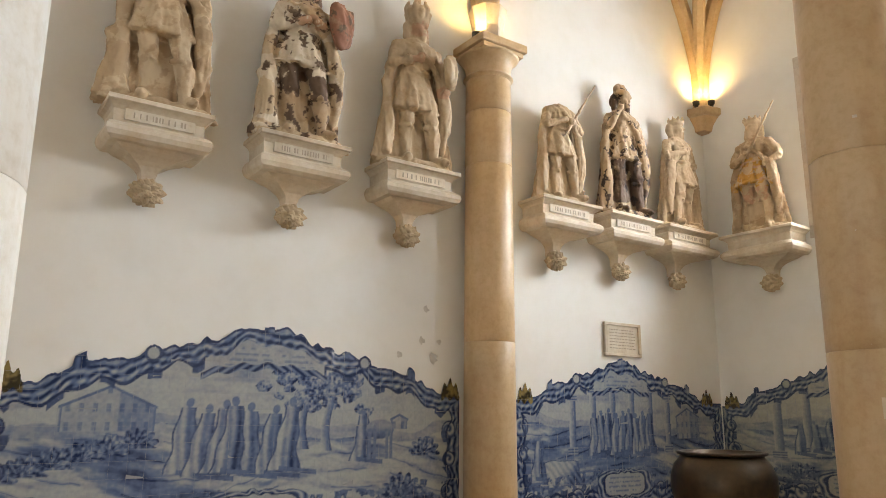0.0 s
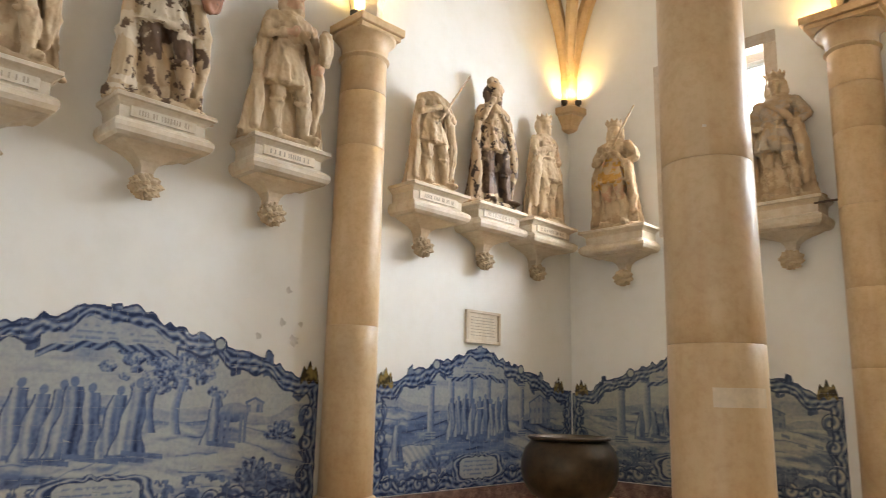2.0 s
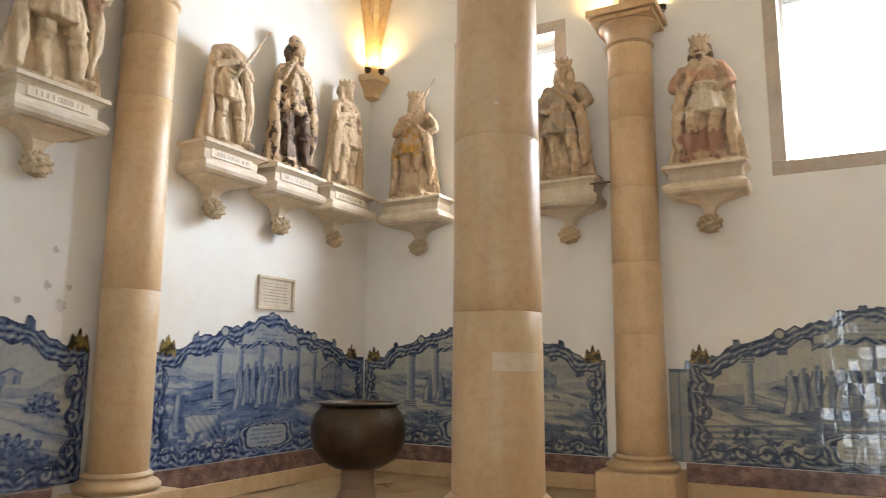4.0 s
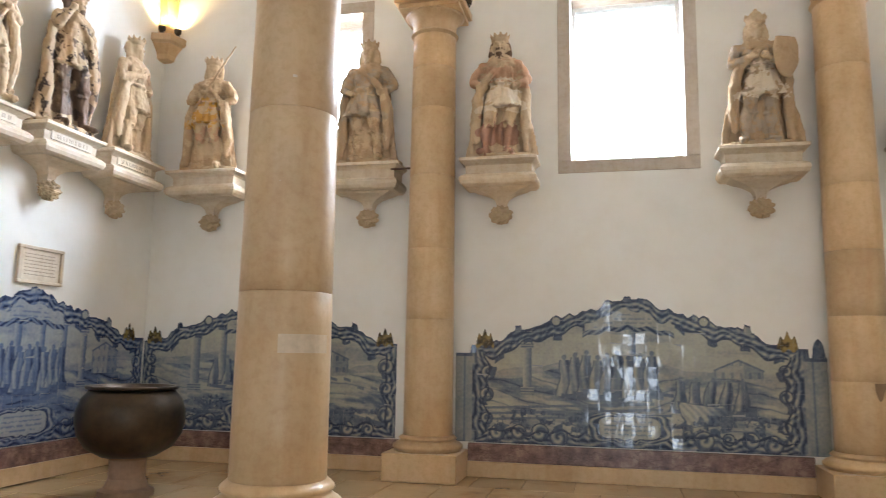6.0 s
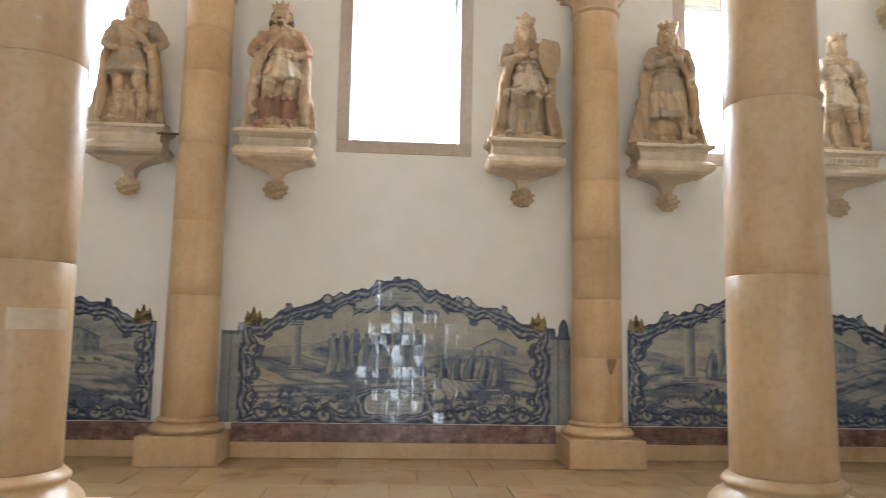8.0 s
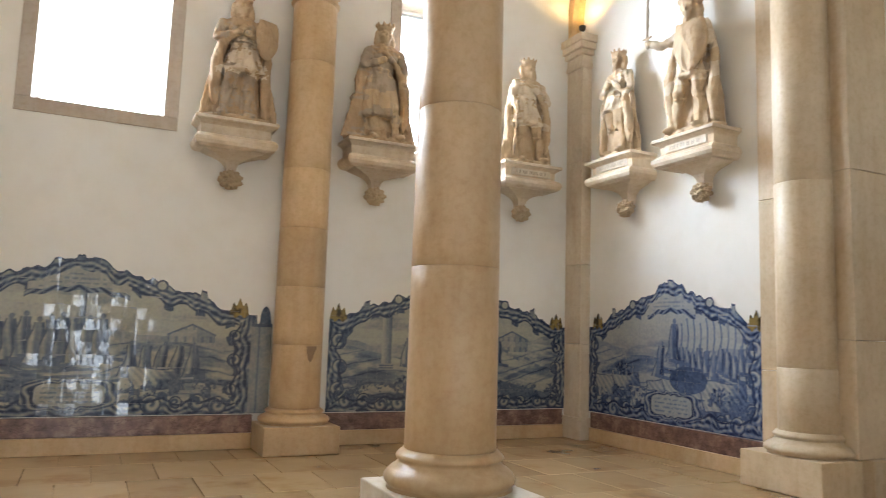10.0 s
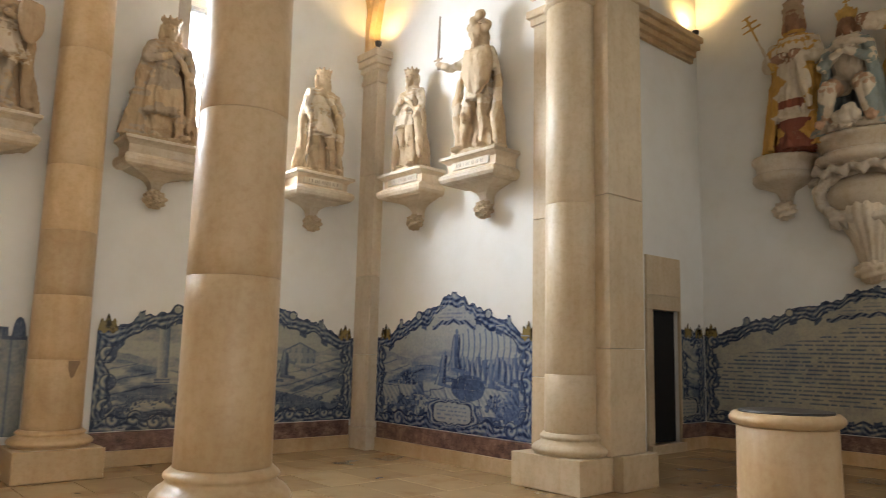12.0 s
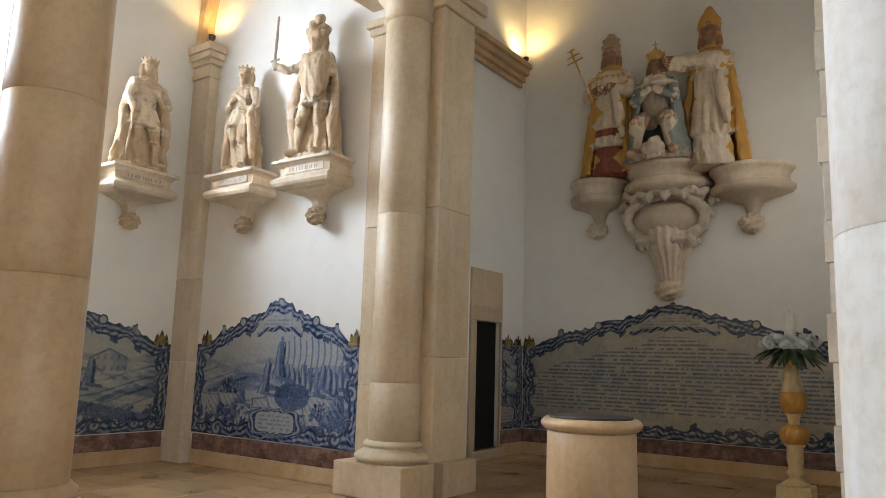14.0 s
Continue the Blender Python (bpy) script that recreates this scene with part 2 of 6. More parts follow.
box(bm, XA - 0.6, 12.3, YS - 0.6, YB + 0.7, TOP, TOP + 0.3)
structure(obj_from("ceiling", bm, PLASTER, smooth=False), "white plastered rib vault", "ceiling")


def sweep(bm, pts, half, drop, lift=0.05):
    """A rib of rectangular section with chamfered lower edges along pts."""
    rings = []
    for n, p in enumerate(pts):
        a, b = pts[max(n - 1, 0)], pts[min(n + 1, len(pts) - 1)]
        way = (Vector(b) - Vector(a)).normalized()
        side = Vector((way.y, -way.x, 0))
        side = side.normalized() if side.length > 1e-4 else Vector((1, 0, 0))
        down = way.cross(side).normalized()
        if down.z > 0:
            down = -down
        c = Vector(p)
        rings.append([bm.verts.new(c + side * s * half + down * d) for s, d in ((-1, -lift), (-1, drop * 0.55), (-0.5, drop), (0.5, drop), (1, drop * 0.55), (1, -lift))])
    for r0, r1 in zip(rings, rings[1:]):
        for a in range(6):
            bm.faces.new((r0[a], r0[(a + 1) % 6], r1[(a + 1) % 6], r1[a]))
    bm.faces.new(rings[0])
    bm.faces.new(rings[-1][::-1])


def rib_points(x0, y0, x1, y1, n=28, off=(0, 0)):
    pts = []
    for a in range(n + 1):
        f = (1 - math.cos(math.pi * a / n)) / 2
        x, y = x0 + (x1 - x0) * f, y0 + (y1 - y0) * f
        u = 2 * f - 1
        pts.append((x + off[0], y + off[1], VAULT_Z + arch(u, 3.3) - 0.01))
    return pts


RIB = make_stone("rib_stone", (0.6, 0.43, 0.24), (0.7, 0.54, 0.34), 0.7)
for i in range(3):
    for k in range(3):
        for flip in (0, 1):
            xa, xb = (VX[i], VX[i + 1]) if not flip else (VX[i + 1], VX[i])
            bm = bmesh.new()
            sweep(bm, rib_points(xa, VY[k], xb, VY[k + 1]), 0.09, 0.15)
            structure(obj_from("vault_rib", bm, RIB), "moulded ochre limestone diagonal vault rib", "vault rib")
for i in range(3):
    for k, y in enumerate(VY):
        bm = bmesh.new()
        sweep(bm, rib_points(VX[i], y, VX[i + 1], y, off=(0, (-0.08, 0, 0, 0.08)[k])), 0.11, 0.16)
        structure(obj_from("vault_rib", bm, RIB), "moulded ochre limestone transverse vault rib", "vault rib")
for k in range(3):
    for i, x in enumerate(VX):
        bm = bmesh.new()
        sweep(bm, rib_points(x, VY[k], x, VY[k + 1], off=((0.08, 0, 0, -0.16)[i], 0)), 0.11, 0.16)
        structure(obj_from("vault_rib", bm, RIB), "moulded ochre limestone transverse vault rib", "vault rib")

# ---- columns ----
# white of daylight on the two near columns, put into the stone colour
DAYLIT_STONE = make_stone("daylit_limestone", (0.74, 0.72, 0.69), (0.82, 0.81, 0.79), 0.6)


def torus_profile(r, z, h, out, n=7):
    return [(r + out * math.sin(math.pi * a / (n - 1)), z + h * a / (n - 1)) for a in range(n)]


def column(x, y, joints, r0, r1, name, label, turned=0.0, free=False, z_top=6.18, shaft=None, cap=1.0):
    """A round column on a moulded base and square plinth; joints are the heights between its drums."""
    root = tagged(new(name), label, "column", "columns of the hall")
    root.matrix_world = pose(x, y, 0, rz=turned)
    ph = 0.36 if free else 0.33
    bh = 0.28 if free else 0.19
    pw = r0 * 1.48
    part("plinth", boxed(-pw, pw, -pw, pw, 0, ph, 0.012), STONE_PALE if free else STONE, root)
    bm = bmesh.new()
    prof = [(r0 * 1.36, ph + 0.001)] + torus_profile(r0 * 1.28, ph + 0.005, bh * 0.5, r0 * 0.14) + [(r0 * 1.2, ph + bh * 0.56), (r0 * 1.13, ph + bh * 0.66)]
    prof += torus_profile(r0 * 1.1, ph + bh * 0.7, bh * 0.22, r0 * 0.07, 5) + [(r0 * 1.03, ph + bh)]
    lathe(bm, prof, 40)
    part("base_moulding", bm, STONE, root, smooth=True)
    zs = [ph + bh, *joints, z_top - 0.46]
    for a, b in zip(zs, zs[1:]):
        def rad(z):
            f = (z - ph) / 5.6
            return r0 + (r1 - r0) * f**1.3
        bm = bmesh.new()
        steps = 4
        prof = [(rad(a) - 0.003, a + 0.0005), (rad(a), a + 0.004)] + [(rad(a + (b - a) * s / steps), a + (b - a) * s / steps) for s in range(1, steps)] + [(rad(b), b - 0.004), (rad(b) - 0.003, b - 0.0005)]
        lathe(bm, prof, 40)
        part("drum", bm, shaft or STONE, root, smooth=True)
    zc = z_top - 0.46
    bm = bmesh.new()
    prof = [(r1, zc)] + torus_profile(r1, zc + 0.01, 0.05, 0.035, 5) + [(r1 * 1.02, zc + 0.08), (r1 * 1.04, zc + 0.16)]
    prof += [(r1 * (1.04 + 0.36 * s * s), zc + 0.16 + 0.14 * s) for s in (0.3, 0.6, 0.85, 1.0)]
    lathe(bm, prof, 40)
    part("capital", bm, STONE, root, smooth=True)
    bm = bmesh.new()
    aw = r1 * 1.42 * cap
    box(bm, -aw, aw, -aw, aw, zc + 0.301, zc + 0.36, 0.008)
    box(bm, -aw * 1.12, aw * 1.12, -aw * 1.12, aw * 1.12, zc + 0.361, zc + 0.46, 0.012)
    part("abacus", bm, STONE, root)
    return root


column(COLS_X[0], ROWS_Y[0], (1.95, 3.28, 4.9), 0.345, 0.305, "stone_column", "free-standing honey limestone column with a taped paper label", free=True, shaft=STONE_EVEN)
column(COLS_X[1], ROWS_Y[0], (1.98, 3.2, 4.7), 0.345, 0.305, "stone_column", "free-standing brown-shaded limestone column", free=True, shaft=STONE_EVEN)
column(COLS_X[0], 0.2, (2.13, 4.2), 0.345, 0.305, "stone_column", "free-standing limestone column with chips, its daylit white put into the stone colour", free=True, shaft=DAYLIT_STONE)
column(COLS_X[1], 0.42, (1.87, 4.0), 0.345, 0.305, "stone_column", "free-standing limestone column with a cracked joint, its daylit white put into the stone colour", free=True, shaft=DAYLIT_STONE)
column(-2.42, 9.72, (1.95, 2.85, 3.81, 4.71, 5.28), 0.312, 0.285, "wall_column", "ochre limestone half column of large drums set against the wall")
column(2.56, 9.72, (1.29, 2.01, 2.75, 3.51, 4.92), 0.312, 0.285, "wall_column", "ochre limestone half column with a stained drum set against the wall")
column(-6.5, 5.46, (2.28, 4.3, 4.95), 0.29, 0.265, "wall_column", "honey limestone half column set against the white wall", z_top=5.82, cap=0.8)
bm = bmesh.new()
lathe(bm, [(0.2, 5.825), (0.19, 6.1), (0.24, 6.35)], 8, centre=(-6.55, 5.5))
structure(obj_from("vault_springer", bm, STONE_PALE), "pale limestone springing block above the half column", "vault springer")
column(-6.46, 0.3, (2.3, 4.4), 0.325, 0.3, "wall_column", "honey limestone half column set against the white wall")


# corner corbel in the north-west corner
root = tagged(new("corner_corbel"), "moulded limestone corbel carrying the vault ribs in the corner", "corbel")
root.matrix_world = pose(XA, YB, 0, rz=-45)
bm = bmesh.new()
lathe(bm, [(0.13, 5.83), (0.2, 5.85), (0.22, 5.92), (0.27, 5.98), (0.34, 6.05)], 6, centre=(0, 0))
part("bell", bm, STONE, root)
bm = bmesh.new()
lathe(bm, [(0.35, 6.055), (0.4, 6.08), (0.4, 6.17), (0.38, 6.19)], 6)
part("abacus", bm, STONE, root)

# corner pilaster in the north-east corner
root = tagged(new("corner_pilaster"), "slender limestone pilaster with a moulded capital in the corner", "pilaster")
part("plinth", boxed(6.76, 7.05, 9.52, 10.05, 0, 0.32, 0.01), STONE_BRACKET, root)
for a, b in ((0.32, 1.4), (1.4, 2.6), (2.6, 4.2), (4.2, 5.7)):
    part("block", boxed(6.81, 7.05, 9.6, 10.05, a + 0.003, b - 0.003, 0.006), STONE_BRACKET, root)
bm = bmesh.new()
for a, (g, z0, z1) in enumerate(((0.03, 5.7, 5.78), (0.01, 5.781, 5.9), (0.06, 5.901, 5.98), (0.11, 5.981, 6.08), (0.14, 6.081, 6.2))):
    box(bm, 6.81 - g, 7.05, 9.6 - g, 10.05, z0, z1, 0.01)
part("capital", bm, STONE_BRACKET, root)

PIER_STONE = make_stone("pier_limestone", (0.58, 0.46, 0.31), (0.69, 0.57, 0.41), 0.45, 0.5)
# the pier between the hall and the chapel
root = tagged(new("chapel_pier"), "tall limestone pier with half column at the chapel arch", "pier")
part("plinth", boxed(6.56, 7.16, 5.42, 6.4, 0, 0.37, 0.01), PIER_STONE, root)
part("plinth", boxed(7.161, 7.85, 5.3, 6.4, 0, 0.38, 0.01), PIER_STONE, root)
for a, b in ((0.38, 1.55), (1.55, 3.3), (3.3, 5.8)):
    part("block", boxed(7.05, 7.72, 5.38, 6.89, a + 0.003, b - 0.003, 0.006), PIER_STONE, root)
for a, b in ((0.31, 1.2), (1.2, 3.1), (3.1, 5.6)):
    part("block", boxed(6.93, 7.045, 6.1, 6.42, a + 0.003, b - 0.003, 0.006), PIER_STONE, root)
bm = bmesh.new()
lathe(bm, [(0.42, 0.371)] + torus_profile(0.4, 0.375, 0.11, 0.05) + [(0.36, 0.5), (0.34, 0.53)] + torus_profile(0.33, 0.535, 0.06, 0.025, 5) + [(0.32, 0.61)], 40, centre=(6.97, 5.86))
part("base_moulding", bm, PIER_STONE, root, smooth=True)
for a, b, r in ((0.61, 1.25, 0.305), (1.25, 3.2, 0.3), (3.2, 5.62, 0.295)):
    bm = bmesh.new()
    lathe(bm, [(r - 0.005, a), (r, a + 0.006), (r - 0.003, b - 0.006), (r - 0.008, b)], 40, centre=(6.97, 5.86))
    part("drum", bm, PIER_STONE, root, smooth=True)
bm = bmesh.new()
lathe(bm, [(0.29, 5.62)] + torus_profile(0.295, 5.625, 0.05, 0.035, 5) + [(0.3, 5.72), (0.33, 5.87), (0.42, 5.98)], 40, centre=(6.97, 5.86))
part("capital", bm, PIER_STONE, root, smooth=True)
bm = bmesh.new()
box(bm, 6.5, 7.9, 5.3, 6.5, 5.98, 6.14, 0.02)
box(bm, 7.0, 7.9, 5.34, 6.45, 5.8, 5.979, 0.02)
part("abacus", bm, PIER_STONE, root)
bm = bmesh.new()
box(bm, 6.9, 7.12, 6.02, 6.46, 5.6, 5.7, 0.012)
box(bm, 6.86, 7.12, 5.98, 6.5, 5.701, 5.8, 0.012)
part("side_capital", bm, PIER_STONE, root)
part("springer", boxed(7.0, 7.75, 5.45, 6.4, 6.141, 8.6, 0.01), PIER_STONE, root)

root = tagged(new("chapel_jamb"), "coursed limestone jamb of the chapel arch", "pier")
zz = 0.3
part("plinth", boxed(6.9, 7.9, 0.8, 1.44, 0, 0.3, 0.015), STONE_PALE, root)
for n in range(14):
    h = (0.42, 0.36, 0.5, 0.4)[n % 4]
    part("block", boxed(7.0, 7.85, 0.9, 1.34 + (0.0, 0.03, 0.012, 0.04)[n % 4], zz + 0.004, zz + h - 0.004, 0.006), STONE_PALE, root)
    zz += h

# arch head over the chapel opening and the cornice inside
bm = bmesh.new()
box(bm, 7.05, 7.85, 1.2, 6.9, 8.6, TOP)
structure(obj_from("chapel_arch_wall", bm, PLASTER), "white plastered wall above the chapel opening", "wall")
root = tagged(new("cornice"), "moulded limestone cornice along the chapel side wall", "cornice")
bm = bmesh.new()
for g, z0, z1 in ((0.08, 6.54, 6.63), (0.14, 6.631, 6.74), (0.22, 6.741, 6.85), (0.28, 6.851, 6.95)):
    box(bm, 7.86, 11.55, 6.9 - g, 6.89, z0, z1, 0.012)
part("moulding", bm, STONE, root)

# wall skirting of stone and red marble below the tiles
RUNS = [  # (axis, from, to, face)
    ("y", 0.8, 4.93, XA), ("y", 5.92, 10.0, XA),
    ("x", XA + 0.08, -2.885, YB), ("x", -1.955, 2.095, YB), ("x", 3.025, 6.75, YB),
    ("y", 6.42, 9.5, XC), ("y", 1.6, 6.9, 11.8), ("x", 11.0, 11.72, 6.9),
]
for axis, a, b, face in RUNS:
    sgn = 1 if face == XA else -1
    for nm, z0, z1, d, mat, lab, cat in (("baseboard", 0.0, 0.19, 0.075, STONE, "plain limestone wall skirting", "skirting"), ("trim", 0.191, 0.41, 0.05, RED_MARBLE, "dark red marble band below the tile panel", "wall trim")):
        lo, hi = sorted((face + sgn * d, face - sgn * 0.02))
        bm = boxed(lo, hi, a, b, z0, z1, 0.006) if axis == "y" else boxed(a, b, lo, hi, z0, z1, 0.006)
        structure(obj_from(nm, bm, mat), lab, cat)

# ---- windows ----
FRAME_STONE = make_stone("grey_window_stone", (0.54, 0.48, 0.43), (0.66, 0.6, 0.54), 0.75)
WHITE_PAINT = plain("white_paint", (0.8, 0.8, 0.78), 0.5)
gm = Mat("window_glass", 0.05)
gm.b.inputs["Transmission Weight"].default_value = 1.0
gm.b.inputs["IOR"].default_value = 1.02
gm.colour((0.97, 0.98, 1.0))
GLASS = gm.m
for n, (a, b) in enumerate(WINDOWS):
    root = new("window_%d" % (n + 1))
    structure(root, "tall bright window in a grey stone surround", "window")
    t = 0.17
    for nm, q in (("frame", (a, a + t, WZ0 + t, WZ1 - t)), ("frame", (b - t, b, WZ0 + t, WZ1 - t)), ("lintel", (a, b, WZ1 - t, WZ1)), ("sill", (a, b, WZ0, WZ0 + t))):
        part(nm, boxed(q[0] + 0.001, q[1] - 0.001, 9.985, 10.45, q[2] + 0.001, q[3] - 0.001, 0.006), FRAME_STONE, root)
    ia, ib, iz0, iz1 = a + t, b - t, WZ0 + t, WZ1 - t
    bm = bmesh.new()
    box(bm, ia, ia + 0.05, 10.46, 10.5, iz0, iz1)
    box(bm, ib - 0.05, ib, 10.46, 10.5, iz0, iz1)
    box(bm, ia + 0.05, ib - 0.05, 10.46, 10.5, iz0, iz0 + 0.05)
    box(bm, ia + 0.05, ib - 0.05, 10.46, 10.5, iz1 - 0.05, iz1)
    part("window_frame", bm, WHITE_PAINT, root)
    p = part("pane", boxed(ia + 0.05, ib - 0.05, 10.475, 10.481, iz0 + 0.05, iz1 - 0.05), GLASS, root)
    p.visible_shadow = False

# ---- brackets ----


def loft_bracket(bm, sections):
    """Stacked rectangles (z, half width, depth) whose back lies on the wall at y = 0, front towards -y."""
    rings = []
    for z, hw, d in sections:
        rings.append([bm.verts.new(p) for p in ((-hw, 0.02, z), (-hw, -d, z), (hw, -d, z), (hw, 0.02, z))])
    for lo, hi in zip(rings, rings[1:]):
        for a in range(4):
            b = (a + 1) % 4
            bm.faces.new((lo[a], lo[b], hi[b], hi[a]))
    bm.faces.new(rings[0][::-1])
    bm.faces.new(rings[-1])


def rosette(bm, centre, r, petals, seed):
    """A carved leafy boss."""
    rnd = random.Random(seed)
    nu, nv = 36, 18
    ph = rnd.uniform(0, 6)
    g = []
    for j in range(nv + 1):
        v = math.pi * j / nv
        row = []
        for i in range(nu):
            u = math.tau * i / nu
            fold = 0.27 * abs(math.sin(petals * u / 2 + ph + 1.6 * math.sin(3 * v))) ** 0.7 + 0.12 * math.sin(9 * v + 3 * u + ph) + rnd.uniform(-0.04, 0.04)
            rr = r * (0.76 + fold)
            row.append(bm.verts.new((centre[0] + rr * 1.15 * math.sin(v) * math.cos(u), centre[1] + rr * 0.8 * math.sin(v) * math.sin(u), centre[2] + rr * 0.9 * math.cos(v))))
        g.append(row)
    for j in range(nv):
        for i in range(nu):
            k = (i + 1) % nu
            try:
                bm.faces.new((g[j][i], g[j + 1][i], g[j + 1][k], g[j][k]))
            except ValueError:
                pass
    bmesh.ops.remove_doubles(bm, verts=[v for v in bm.verts], dist=1e-5)


BOSS = make_stone("carved_boss_stone", (0.5, 0.39, 0.26), (0.64, 0.52, 0.37), 0.8)
LETTERING = plain("incised_lettering", (0.46, 0.38, 0.29), 0.8)


def bracket(m, hw, label, seed, plain_front=False):
    """A moulded wall bracket with a name tablet and a carved boss; its top is at z = 0."""
    root = tagged(new("statue_bracket"), label, "bracket", "statue brackets")
    root.matrix_world = m
    d = 0.46
    bm = bmesh.new()
    loft_bracket(bm, [(-0.052, hw * 0.985, d), (-0.045, hw, d + 0.015), (-0.012, hw, d + 0.015), (-0.004, hw * 0.99, d + 0.005)])
    part("top_slab", bm, STONE_BRACKET, root)
    bm = bmesh.new()
    loft_bracket(bm, [(-0.215, hw * 0.86, d - 0.07), (-0.2, hw * 0.85, d - 0.085), (-0.1, hw * 0.86, d - 0.08), (-0.075, hw * 0.9, d - 0.05), (-0.053, hw * 0.97, d - 0.01)])
    part("frieze", bm, STONE_BRACKET, root)
    bm = bmesh.new()
    loft_bracket(bm, [(-0.375, hw * 0.88, d - 0.04), (-0.35, hw * 0.95, d), (-0.31, hw * 0.99, d + 0.02), (-0.27, hw * 0.985, d + 0.02), (-0.235, hw * 0.94, d - 0.02), (-0.216, hw * 0.88, d - 0.06)])
    part("moulding", bm, STONE_BRACKET, root)
    bm = bmesh.new()
    loft_bracket(bm, [(-0.64, 0.065, 0.15), (-0.58, 0.058, 0.14), (-0.53, 0.07, 0.16), (-0.49, 0.1, 0.18), (-0.455, 0.155, 0.22), (-0.425, hw * 0.46, 0.27), (-0.4, hw * 0.64, 0.33), (-0.376, hw * 0.74, d - 0.1)])
    part("neck", bm, STONE_BRACKET, root, smooth=False)
    bm = bmesh.new()
    rosette(bm, (0, -0.13, -0.71), 0.13, 9, seed)
    part("boss", bm, BOSS, root, "carved leafy boss", smooth=False)
    if plain_front:
        return root
    tab = part("tablet", boxed(-hw * 0.66, hw * 0.66, -d + 0.065, -d + 0.09, -0.185, -0.085, 0.004), STONE_PALE, root, "pale tablet with incised lettering")
    rnd = random.Random(seed)
    bm = bmesh.new()
    x = -hw * 0.5
    while x < hw * 0.5:
        wd = rnd.uniform(0.008, 0.018)
        box(bm, x, x + wd, -d + 0.0625, -d + 0.066, -0.16, -0.112)
        x += wd + rnd.choice((0.014, 0.014, 0.04))
    part("lettering", bm, LETTERING, tab)["kind"] = "stuff"
    return root


# ---- statues: each one fused sculpture ----
CREAM, TAN, DARKST, GREY = (0.52, 0.39, 0.25), (0.43, 0.305, 0.185), (0.13, 0.08, 0.05), (0.39, 0.315, 0.235)
WHITE, OCHRE, REDP, BLUEP, ROSE, SKIN = (0.63, 0.53, 0.4), (0.54, 0.3, 0.07), (0.24, 0.075, 0.045), (0.25, 0.28, 0.26), (0.5, 0.31, 0.2), (0.3, 0.16, 0.09)
GOLD = (0.58, 0.36, 0.1)


def make_statue_paint():
    m = Mat("painted_carving", 0.72, spec=0.3)
    own = m.attr("paint")
    worn = m.ramp(m.noise(5, 5, 0.6), [(0.58, (0, 0, 0)), (0.74, (0.42, 0.42, 0.42))])
    body = m.mix(worn, own, (0.56, 0.43, 0.29))
    grime = m.ramp(m.noise(7, 6, 0.7), [(0.3, (0.7, 0.6, 0.48)), (0.5, (1, 1, 1))])
    m.colour(m.mix(0.6, body, grime, "MULTIPLY"))
    m.bump(m.noise(22, 4, 0.6), 0.12, 0.012)
    return m.m


CARVED = make_statue_paint()


